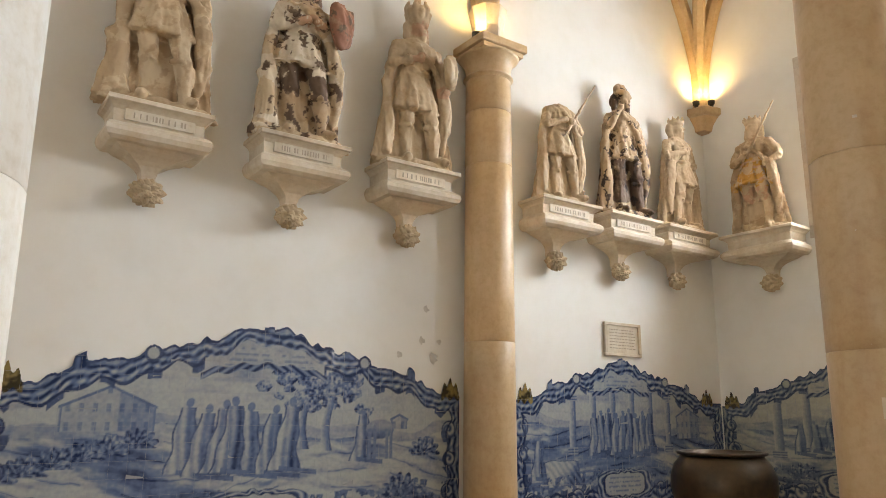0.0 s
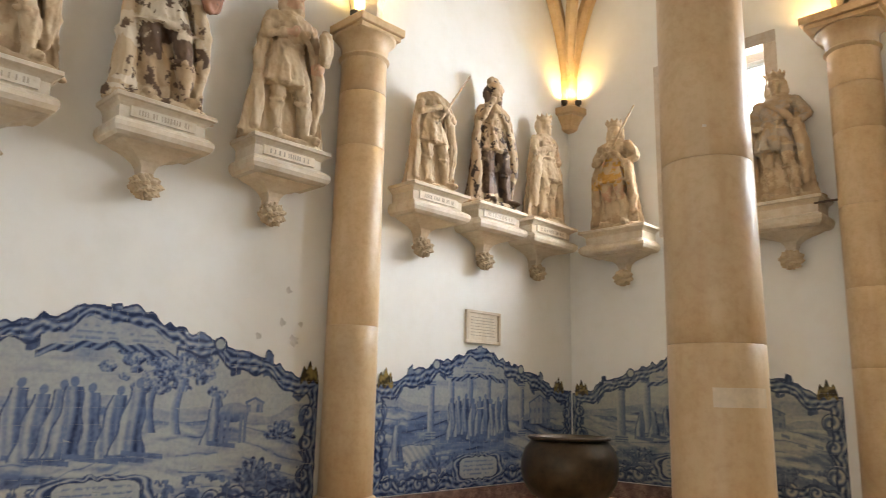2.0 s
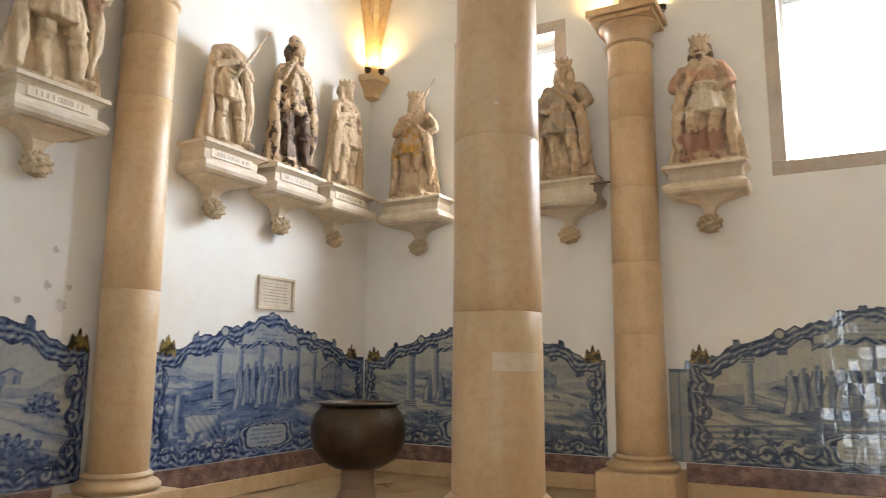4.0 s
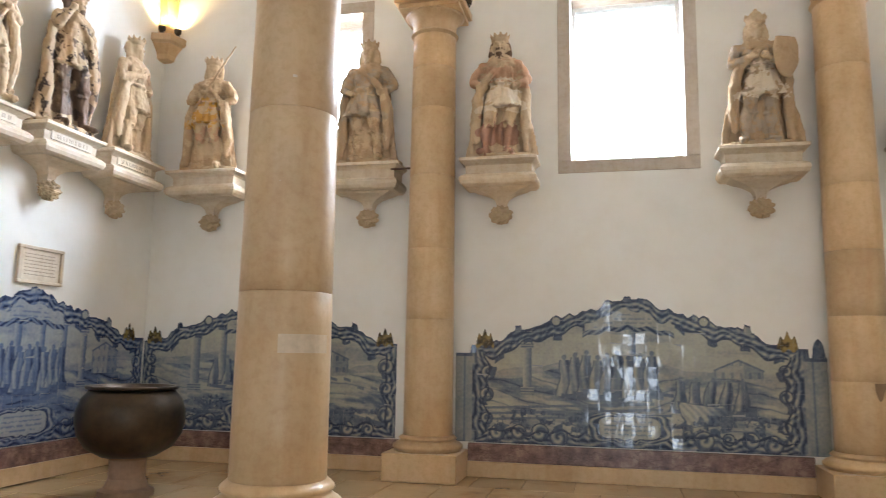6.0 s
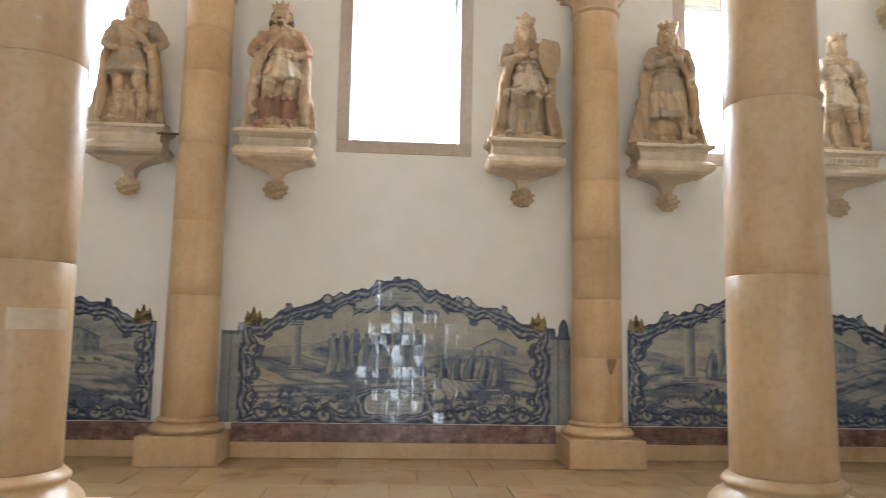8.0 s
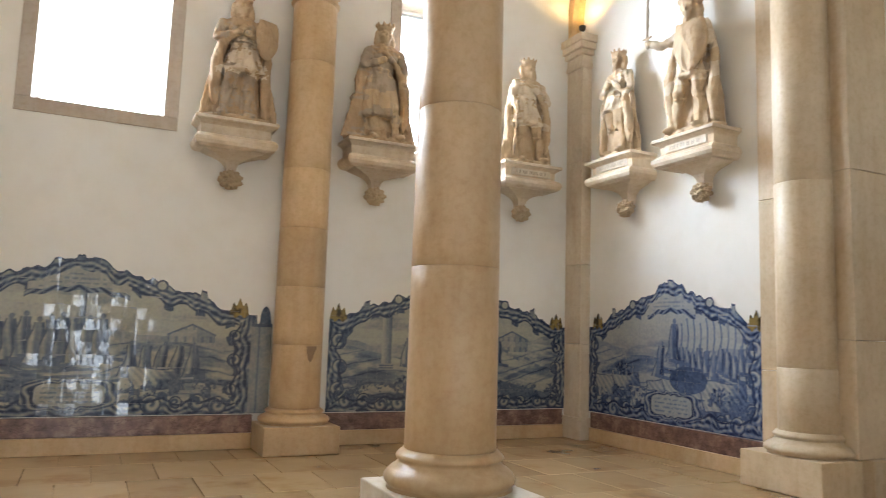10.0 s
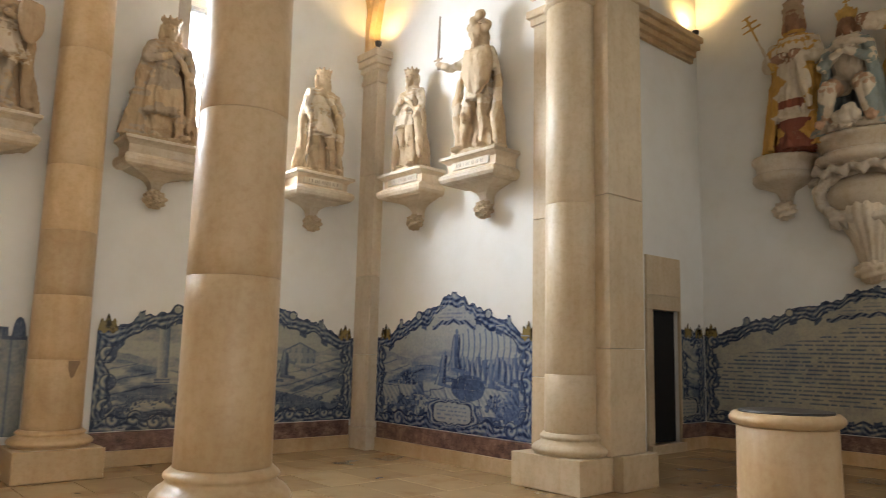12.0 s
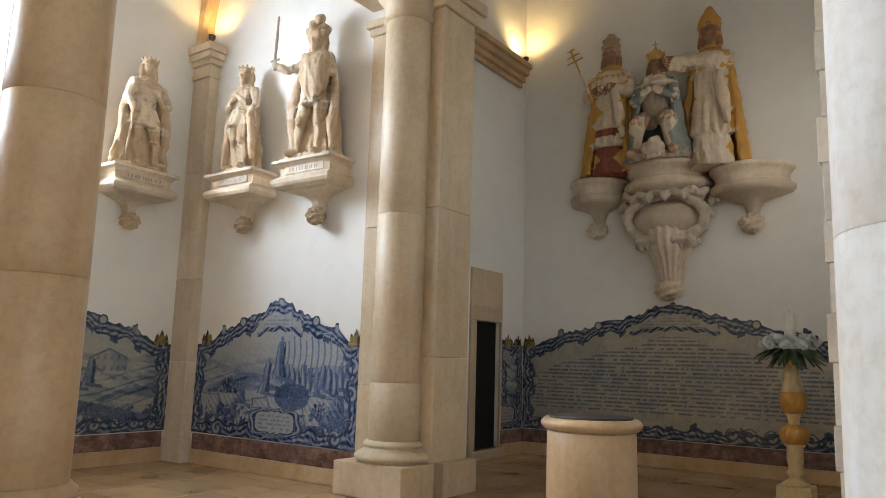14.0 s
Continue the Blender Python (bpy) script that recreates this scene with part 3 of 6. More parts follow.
class Sculpt:
    def __init__(self):
        self.bm = bmesh.new()
        self.tint = self.bm.verts.layers.float_color.new("paint")

    def _put(self, rings, colour, cap=True):
        vs = [[self.bm.verts.new(p) for p in ring] for ring in rings]
        for ring in vs:
            for v in ring:
                v[self.tint] = (*colour, 1)
        n = len(vs[0])
        for lo, hi in zip(vs, vs[1:]):
            for a in range(n):
                b = (a + 1) % n
                self.bm.faces.new((lo[a], lo[b], hi[b], hi[a]))
        if cap:
            self.bm.faces.new(vs[0][::-1])
            self.bm.faces.new(vs[-1])

    def tube(self, pts, radii, colour, n=12, flat=1.0):
        pts = [Vector(p) for p in pts]
        first, last = (pts[0] - pts[1]).normalized(), (pts[-1] - pts[-2]).normalized()
        pts = [pts[0] + first * radii[0] * 0.8, *pts, pts[-1] + last * radii[-1] * 0.8]
        radii = [radii[0] * 0.35, *radii, radii[-1] * 0.35]
        rings = []
        for i, p in enumerate(pts):
            way = (pts[min(i + 1, len(pts) - 1)] - pts[max(i - 1, 0)]).normalized()
            up = Vector((0, 1, 0)) if abs(way.y) < 0.85 else Vector((1, 0, 0))
            s = way.cross(up).normalized()
            t = s.cross(way).normalized()
            rings.append([p + (s * math.cos(a) + t * math.sin(a) * flat) * radii[i] for a in (math.tau * k / n for k in range(n))])
        self._put(rings, colour)

    def ball(self, c, r, colour, n=14, tilt=0.0):
        rot = Matrix.Rotation(tilt, 3, "Y")
        rings = []
        for j in range(1, n):
            v = math.pi * j / n
            rings.append([Vector(c) + rot @ Vector((r[0] * math.sin(v) * math.cos(u), r[1] * math.sin(v) * math.sin(u), -r[2] * math.cos(v))) for u in (math.tau * k / n for k in range(n))])
        self._put(rings, colour)

    def gown(self, profile, colour, lobes=9, fold=0.08, flat=0.75, centre=(0, 0), phase=0.0, n=60):
        """A closed folded skirt; profile of (z, radius)."""
        rings = []
        zt = profile[0][0]
        span = max(abs(zt - profile[-1][0]), 0.01)
        for z, r in profile:
            f = abs(z - zt) / span
            ring = []
            for k in range(n):
                a = math.tau * k / n
                rr = r * (1 + fold * (0.15 + f) * (math.cos(lobes * a + phase + 0.8 * math.sin(2 * a)) + 0.4 * math.cos((lobes * 2 + 1) * a)))
                ring.append((centre[0] + rr * math.cos(a), centre[1] + rr * math.sin(a) * flat, z))
            rings.append(ring)
        self._put(rings, colour)

    def cloak(self, top, bottom, r_top, r_bot, colour, open_deg=70, lobes=13, fold=0.05, thick=0.05, centre=(0, 0.02), lean=0.0, flat=0.72):
        """A hanging cloak round the back, open towards the front by open_deg on either side."""
        nz, na = 16, 56
        a0, a1 = radians(-90 + open_deg), radians(270 - open_deg)
        rings = []
        for j in range(nz + 1):
            f = j / nz
            z = top + (bottom - top) * f
            r = r_top + (r_bot - r_top) * (f**0.75)
            out, inn = [], []
            for i in range(na + 1):
                a = a0 + (a1 - a0) * i / na
                w = 1 + fold * (0.25 + f) * (math.cos(lobes * a + 2.2 * f) + 0.5 * math.sin((lobes + 5) * a - f))
                cx, cy = centre[0] + lean * f, centre[1]
                out.append((cx + r * w * math.cos(a), cy + r * w * math.sin(a) * flat, z))
                ri = r * w - thick
                inn.append((cx + ri * math.cos(a), cy + ri * math.sin(a) * flat, z))
            rings.append(out + inn[::-1])
        self._put(rings, colour)

    def shield(self, c, w, h, colour, yaw=0.0, pitch=0.0, round_top=False):
        rot = Euler((pitch, 0, yaw)).to_matrix()
        outline = []
        for k in range(28):
            a = math.tau * k / 28
            x, z = math.cos(a), math.sin(a)
            if not round_top:
                z = z if z < 0 else min(z * 1.6, 0.85)
                z = z * (1.15 if z < 0 else 1)
            outline.append((x * w / 2, z * h / 2))
        rings = []
        for s, y in ((0.3, -0.075), (0.7, -0.06), (0.97, -0.03), (1.0, 0.0), (0.9, 0.03)):
            rings.append([Vector(c) + rot @ Vector((x * s, y, z * s)) for x, z in outline])
        self._put(rings, colour)

    def crown(self, c, r, colour, h=0.075, points=9):
        prof = [(r * 0.92, -0.02), (r * 1.04, 0), (r * 1.02, 0.03), (r * 1.08, h * 0.7), (r * 0.7, h * 0.72), (r * 0.6, 0.0)]
        self._put([[(c[0] + q * math.cos(a), c[1] + q * math.sin(a), c[2] + z) for a in (math.tau * k / 20 for k in range(20))] for q, z in prof], colour)
        for k in range(points):
            a = math.tau * k / points
            p = Vector((c[0] + r * 1.03 * math.cos(a), c[1] + r * 1.03 * math.sin(a), c[2] + h * 0.6))
            self.tube([p, p + Vector((0.008 * math.cos(a), 0.008 * math.sin(a), h * 0.5))], [0.02, 0.012], colour, 8)

    def finish(self, name, voxel=0.012, seed=1, peel=None, calm_above=1.3):
        """Fuses the pieces into one carved body and carries the paint over."""
        me = bpy.data.meshes.new(name)
        bmesh.ops.recalc_face_normals(self.bm, faces=self.bm.faces)
        self.bm.to_mesh(me)
        src_co = [v.co.copy() for v in self.bm.verts]
        src_col = [tuple(v[self.tint]) for v in self.bm.verts]
        self.bm.free()
        tmp = new("carving_blank", me)
        mod = tmp.modifiers.new("fuse", "REMESH")
        mod.mode, mod.voxel_size = "VOXEL", voxel
        sm = tmp.modifiers.new("soften", "SMOOTH")
        sm.factor, sm.iterations = 0.3, 1
        deps = bpy.context.evaluated_depsgraph_get()
        fused = bpy.data.meshes.new_from_object(tmp.evaluated_get(deps))
        bpy.data.objects.remove(tmp)
        fused.name = name
        # chisel work: long folds and small unevenness
        normals = [v.normal.copy() for v in fused.vertices]
        for v, nrm in zip(fused.vertices, normals):
            p = v.co
            calm = 0.35 if p.z > calm_above else 1.0
            crease = 0.4 - 1.6 * abs(noise.noise((p.x * 10 + seed + 1.5 * p.z, p.y * 10, p.z * 2.6)))
            small = 0.4 - 1.6 * abs(noise.noise((p.x * 24 + seed, p.y * 24 + 2 * p.z, p.z * 7)))
            cut = calm * (0.02 * crease + 0.01 * small) + noise.noise((p.x * 34, p.y * 34 + seed, p.z * 24)) * 0.004
            v.co = p + nrm * cut
        tree = kdtree.KDTree(len(src_co))
        for i, p in enumerate(src_co):
            tree.insert(p, i)
        tree.balance()
        att = fused.attributes.get("paint")
        if att:
            fused.attributes.remove(att)
        att = fused.attributes.new("paint", "FLOAT_COLOR", "POINT")
        cols = [src_col[tree.find(v.co)[1]] for v in fused.vertices]
        if peel:
            bare, level = peel
            for i, v in enumerate(fused.vertices):
                if noise.noise((v.co.x * 13 + seed, v.co.y * 13, v.co.z * 9)) + 0.4 * noise.noise((v.co.x * 40, v.co.y * 40, v.co.z * 40 + seed)) > level:
                    cols[i] = (*bare, 1)
        att.data.foreach_set("color", np.array(cols, "f").ravel())
        fused.materials.clear()
        fused.materials.append(CARVED)
        for p in fused.polygons:
            p.use_smooth = True
        return fused


def head(s, z, hat, skin=CREAM, hair=CREAM, turn=0.0, gold=CREAM, beard=True, x=0.0, y=-0.02):
    dx, dy = 0.05 * math.sin(turn), -0.05 * math.cos(turn)
    s.tube([(x, y, z - 0.14), (x, y, z)], [0.06, 0.06], skin)
    s.ball((x, y, z + 0.05), (0.082, 0.095, 0.115), skin)
    s.ball((x + dx * 1.9, y + dy * 1.9, z + 0.04), (0.018, 0.022, 0.03), skin, 8)
    for k in (-1, 1):
        s.ball((x + dx * 1.5 + k * 0.035 * math.cos(turn), y + dy * 1.5 + k * 0.035 * math.sin(turn), z + 0.075), (0.026, 0.02, 0.012), skin, 8)
        s.ball((x + dx * 1.3 + k * 0.045 * math.cos(turn), y + dy * 1.3 + k * 0.045 * math.sin(turn), z + 0.02), (0.026, 0.026, 0.03), skin, 8)
    s.ball((x - dx * 0.9, y - dy * 0.9 + 0.015, z + 0.05), (0.1, 0.085, 0.115), hair)
    for k in (-1, 1):
        s.tube([(x + k * 0.085, y + 0.03, z + 0.08), (x + k * 0.1, y + 0.02, z - 0.06), (x + k * 0.09, y + 0.02, z - 0.14)], [0.035, 0.04, 0.025], hair, 8)
    if beard:
        s.tube([(x + dx * 1.1, y + dy * 1.1, z - 0.01), (x + dx * 1.4, y + dy * 1.4, z - 0.1)], [0.055, 0.03], hair, 8)
    if hat == "crown":
        s.crown((x, y, z + 0.12), 0.098, gold)
    elif hat == "closed_crown":
        s.crown((x, y, z + 0.12), 0.1, gold)
        s.ball((x, y, z + 0.17), (0.085, 0.085, 0.09), gold)
        s.ball((x, y, z + 0.27), (0.025, 0.025, 0.03), gold, 8)
    elif hat == "helmet":
        s.ball((x, y, z + 0.11), (0.11, 0.12, 0.1), gold)
        for k in range(12):
            a = k * 0.75
            s.ball((x + 0.11 * math.cos(a), y + 0.08 * math.sin(a), z + 0.13 + 0.05 * (k % 4)), (0.055, 0.05, 0.06), hair, 8)
        s.ball((x, y + 0.02, z + 0.34), (0.075, 0.06, 0.06), hair, 8)
    elif hat == "feathers":
        s.ball((x, y, z + 0.1), (0.105, 0.115, 0.08), gold)
        for k in range(11):
            a = math.tau * k / 11
            r0, up = 0.085, 0.14 + 0.06 * (k % 2)
            s.tube([(x + r0 * math.cos(a), y + r0 * math.sin(a), z + 0.12), (x + 1.25 * r0 * math.cos(a), y + 1.25 * r0 * math.sin(a), z + 0.12 + up * 0.6), (x + r0 * math.cos(a), y + r0 * math.sin(a), z + 0.12 + up)], [0.03, 0.032, 0.014], gold, 8)
        s.tube([(x, y, z + 0.16), (x, y, z + 0.36)], [0.05, 0.03], gold, 8)
    elif hat == "plumed":
        s.ball((x, y, z + 0.11), (0.108, 0.12, 0.09), gold)
        s.tube([(x - 0.09, y - 0.03, z + 0.12), (x + 0.1, y - 0.03, z + 0.12)], [0.04, 0.04], gold, 8)
        for k in range(5):
            s.ball((x - 0.06 + 0.03 * k, y + 0.01, z + 0.2 + 0.03 * (k % 2)), (0.04, 0.05, 0.05), gold, 8)


def standing_king(hat="crown", cloak=CREAM, body=CREAM, legs=CREAM, tunic=None, hair=CREAM, skin=CREAM, gold=CREAM, sway=0.05, left="hip", right="hip", turn=0.0, shield=None, sword=None, skirt=0.52, cloak_w=0.34, boots=None, stand=None, headless=False, open_deg=68, peel=None, side=1):
    """One carved standing figure in tunic and cloak, feet at z = 0, facing -y; left and right as seen from the front; the knee bends on the given side."""
    s = Sculpt()
    tunic = tunic or body
    boots = boots or legs
    s.gown([(0.05, 0.36), (0.03, 0.39), (0.0, 0.4), (-0.01, 0.39)], cloak, 5, 0.05, 0.5, n=40)
    hips = -side * (0.03 + sway * 0.4)
    for k in (-1, 1):
        bent = k == side
        hip = (hips + k * 0.08, -0.01, 0.82)
        knee = (k * (0.125 if bent else 0.085) + hips * 0.4, -0.11 if bent else -0.045, 0.47)
        ankle = (k * (0.16 if bent else 0.085) + hips * 0.2, -0.09 if bent else -0.03, 0.1)
        s.tube([hip, ((hip[0] + knee[0]) / 2 + k * 0.012, (hip[1] + knee[1]) / 2 - 0.02, 0.65), knee], [0.098, 0.09, 0.062], legs)
        s.tube([knee, (ankle[0] * 0.7 + knee[0] * 0.3 + k * 0.01, ankle[1] + 0.015, 0.34), (ankle[0], ankle[1], 0.2), ankle], [0.06, 0.066, 0.048, 0.04], boots)
        s.tube([(ankle[0], ankle[1] + 0.03, 0.075), (ankle[0] + k * 0.03, ankle[1] - 0.07, 0.07), (ankle[0] + k * 0.055, ankle[1] - 0.15, 0.06)], [0.042, 0.045, 0.034], boots, 10)
        s.ball((knee[0], knee[1] - 0.03, 0.47), (0.055, 0.045, 0.06), legs, 10)
        s.tube([(knee[0] - 0.065, knee[1] + 0.01, 0.4), (knee[0], knee[1] - 0.055, 0.395), (knee[0] + 0.065, knee[1] + 0.01, 0.4)], [0.018] * 3, boots, 8)
    # heavy drapery behind the legs
    s.gown([(0.9, 0.19), (0.5, 0.25), (0.12, 0.29), (0.02, 0.3)], cloak, 8, 0.13, 0.42, (side * 0.02, 0.07), n=72, phase=sway * 20)
    s.gown([(1.0, 0.135), (0.93, 0.145), (0.84, 0.175), (0.7, 0.215), (skirt, 0.238), (skirt - 0.012, 0.2)], tunic, 10, 0.1, 0.82, (hips * 0.8, -0.01))
    s.tube([(-0.2 + hips, -0.03, skirt + 0.025), (-0.09 + hips, -0.185, skirt + 0.02), (0.09 + hips, -0.185, skirt + 0.02), (0.2 + hips, -0.03, skirt + 0.025)], [0.014] * 4, tunic, 8)
    s.ball((hips * 0.3, -0.015, 1.1), (0.165, 0.125, 0.185), body)
    s.ball((0, 0.0, 1.22), (0.185, 0.1, 0.07), body)
    s.tube([(-0.14 + hips * 0.5, -0.03, 0.965), (-0.05 + hips * 0.5, -0.128, 0.95), (0.05 + hips * 0.5, -0.128, 0.95), (0.14 + hips * 0.5, -0.03, 0.965)], [0.024] * 4, legs, 8)
    # mantle, gathered over one shoulder
    s.cloak(1.27, 0.03, 0.175, cloak_w - 0.02, cloak, open_deg=open_deg + 6, lobes=7, fold=0.11, thick=0.055, lean=-side * 0.03, flat=0.66)
    s.tube([(-side * 0.17, -0.05, 1.25), (-side * 0.03, -0.15, 1.17), (side * 0.12, -0.14, 1.02), (side * 0.2, -0.1, 0.9)], [0.03, 0.032, 0.036, 0.04], cloak, 10)
    s.tube([(side * 0.21, -0.1, 0.92), (side * 0.25, -0.1, 0.7), (side * 0.27, -0.07, 0.42), (side * 0.25, -0.06, 0.2)], [0.05, 0.065, 0.06, 0.03], cloak, 10)
    s.tube([(-side * 0.24, 0.0, 1.1), (-side * 0.3, -0.02, 0.8), (-side * 0.29, -0.04, 0.4), (-side * 0.31, -0.04, 0.1)], [0.04, 0.05, 0.06, 0.05], cloak, 10)
    s.gown([(1.33, 0.085), (1.29, 0.14), (1.23, 0.2), (1.17, 0.215), (1.16, 0.18)], cloak, 7, 0.07, 0.72)
    for k in (-1, 1):
        s.ball((k * 0.19, -0.02, 1.2), (0.07, 0.075, 0.07), body, 12)
        s.ball((k * 0.075, -0.09, 1.13), (0.075, 0.05, 0.07), body, 12)
    for k, act in ((-1, left), (1, right)):
        sh = Vector((k * 0.195, -0.01, 1.19))
        if act == "hip":
            el, ha = Vector((k * 0.32, 0.0, 1.0)), Vector((k * 0.17, -0.13, 0.9))
        elif act == "chest":
            el, ha = Vector((k * 0.275, -0.08, 0.99)), Vector((k * 0.05, -0.19, 1.07))
        elif act == "out":
            el, ha = Vector((k * 0.36, -0.12, 1.14)), Vector((k * 0.5, -0.2, 1.22))
        elif act == "up":
            el, ha = Vector((k * 0.29, -0.12, 1.04)), Vector((k * 0.2, -0.2, 1.28))
        else:
            el, ha = Vector((k * 0.26, -0.04, 0.98)), Vector((k * 0.235, -0.15, 0.8))
        s.tube([sh, (sh + el) / 2 + Vector((k * 0.01, 0, 0)), el], [0.064, 0.058, 0.048], body, 10)
        s.tube([el, (el + ha) / 2, ha], [0.05, 0.046, 0.032], body, 10)
        s.ball(ha, (0.04, 0.045, 0.04), skin, 8)
        if sword == k:
            if act == "out":
                s.tube([ha + Vector((0, 0, -0.06)), ha + Vector((0.0, 0, 0.1)), ha + Vector((k * -0.02, 0, 0.62))], [0.022, 0.02, 0.014], GREY, 8)
                s.tube([ha + Vector((-0.06, 0, 0.06)), ha + Vector((0.06, 0, 0.06))], [0.016, 0.016], GREY, 8)
            elif act == "chest":
                s.tube([ha + Vector((-0.1, 0.02, -0.2)), ha + Vector((0.42, 0, 0.62))], [0.018, 0.014], GREY, 8)
            else:
                s.tube([ha + Vector((0, -0.02, 0.1)), Vector((ha.x + k * 0.04, ha.y, 0.1))], [0.022, 0.016], GREY, 8)
    if shield:
        kind, sx, sz, sw, shh, yaw = shield
        s.shield((sx, -0.2, sz), sw, shh, kind, yaw, 0.0, round_top=sw == shh)
    if stand:
        s.gown([(0.62, 0.07), (0.56, 0.1), (0.5, 0.075), (0.12, 0.1), (0.06, 0.13), (0.0, 0.14)], body, 6, 0.12, 0.9, (stand, 0.02), n=30)
    if not headless:
        head(s, 1.41, hat, skin, hair, turn, gold)
    else:
        s.tube([(0, 0, 1.2), (0, 0, 1.33)], [0.065, 0.045], body)
    return s.finish("king_statue", seed=len(bpy.data.meshes), peel=peel)


def robed(alb, cope, hem, hat, gold, reach=0, cross=False, spread=66):
    """A robed churchman of the coronation group."""
    s = Sculpt()
    s.gown([(1.1, 0.15), (0.9, 0.165), (0.6, 0.19), (0.36, 0.21), (0.34, 0.19)], alb, 15, 0.08, 0.85, (0, -0.06))
    s.gown([(0.5, 0.15), (0.3, 0.185), (0.05, 0.22), (0.0, 0.22)], hem, 11, 0.07, 0.85, (0, -0.05))
    s.ball((0, -0.05, 1.1), (0.19, 0.14, 0.2), alb)
    s.cloak(1.3, 0.02, 0.19, 0.37, cope, open_deg=spread, lobes=9, fold=0.06, thick=0.06)
    s.gown([(1.34, 0.09), (1.29, 0.15), (1.2, 0.21), (1.08, 0.225), (1.07, 0.19)], cope, 7, 0.05, 0.74)
    s.tube([(0.12, -0.2, 0.98), (0.17, -0.24, 0.7), (0.2, -0.24, 0.42)], [0.05, 0.06, 0.03], alb, 10)
    for k in (-1, 1):
        if reach:
            el, ha = Vector((k * 0.2 - reach * 0.14, -0.18, 1.16)), Vector((reach * -0.42, -0.2 - 0.04 * k, 1.22))
        else:
            el, ha = Vector((k * 0.28, -0.1, 0.98)), Vector((k * 0.05, -0.24, 1.04))
        s.tube([(k * 0.19, -0.02, 1.2), el], [0.085, 0.075], alb, 10)
        s.tube([el, ha], [0.08, 0.045], alb, 10)
        s.ball(ha, (0.045, 0.045, 0.045), SKIN, 8)
    head(s, 1.45, "", SKIN, SKIN, 0.0, gold, False)
    prof = [(1.5, 0.1), (1.56, 0.115), (1.64, 0.11), (1.72, 0.085), (1.79, 0.03)] if hat == "tiara" else [(1.5, 0.1), (1.6, 0.135), (1.68, 0.12), (1.78, 0.06), (1.84, 0.015)]
    s.gown(prof, gold, 0, 0.0, 0.8 if hat == "tiara" else 0.6, n=24)
    if hat == "tiara":
        for z, r in ((1.53, 0.115), (1.61, 0.12), (1.69, 0.105)):
            s.gown([(z, r), (z + 0.012, r + 0.012), (z + 0.024, r)], gold, 0, 0, 0.85, n=24)
    if cross:
        a, b = Vector((-0.16, -0.25, 0.9)), Vector((-0.46, -0.2, 1.62))
        s.tube([a, b], [0.016, 0.014], GOLD, 8)
        for f, wd in ((0.99, 0.05), (0.88, 0.08), (0.78, 0.1)):
            p = a.lerp(b, f)
            s.tube([p + Vector((-wd, 0, -wd * 0.3)), p + Vector((wd, 0, wd * 0.3))], [0.013, 0.013], GOLD, 8)
    return s.finish("robed_statue")


def kneeling_king():
    s = Sculpt()
    s.gown([(0.1, 0.42), (0.05, 0.46), (0, 0.46)], GREY, 5, 0.04, 0.6, n=40)
    for k in (-1, 1):
        s.tube([(k * 0.1, 0.05, 0.6), (k * 0.2, -0.22, 0.5)], [0.13, 0.1], WHITE)
        s.tube([(k * 0.2, -0.22, 0.5), (k * 0.24, -0.15, 0.12)], [0.1, 0.07], ROSE)
        s.tube([(k * 0.22, -0.15, 0.1), (k * 0.28, -0.3, 0.09)], [0.06, 0.05], ROSE, 8)
    s.ball((0, -0.25, 0.14), (0.16, 0.1, 0.1), WHITE)
    s.ball((0.06, -0.32, 0.2), (0.08, 0.06, 0.07), WHITE)
    s.ball((0, 0.0, 0.85), (0.2, 0.16, 0.28), GREY)
    s.cloak(1.12, 0.03, 0.2, 0.43, BLUEP, open_deg=48, lobes=11, fold=0.06)
    s.gown([(1.16, 0.1), (1.12, 0.18), (1.03, 0.25), (1.0, 0.22)], WHITE, 9, 0.05, 0.75)
    for k in (-1, 1):
        s.tube([(k * 0.2, 0, 1.02), (k * 0.27, -0.14, 0.8)], [0.085, 0.07], BLUEP, 10)
        s.tube([(k * 0.27, -0.14, 0.8), (k * 0.03, -0.24, 0.92)], [0.065, 0.04], WHITE, 10)
    head(s, 1.26, "closed_crown", SKIN, SKIN, 0.1, GOLD)
    s.tube([(0, -0.02, 1.5), (0, -0.02, 1.63)], [0.012, 0.012], GOLD, 8)
    s.tube([(-0.04, -0.02, 1.58), (0.04, -0.02, 1.58)], [0.012, 0.012], GOLD, 8)
    return s.finish("kneeling_statue")


ZB = 4.03  # top of the brackets
ON_A = lambda y, z=ZB + 0.05, off=0.0: pose(XA + off, y, z, rz=90)  # noqa: E731
ON_B = lambda x, z=ZB, off=0.0: pose(x, YB - off, z)  # noqa: E731
ON_C = lambda y, z=ZB, off=0.0: pose(XC - off, y, z, rz=-90)  # noqa: E731

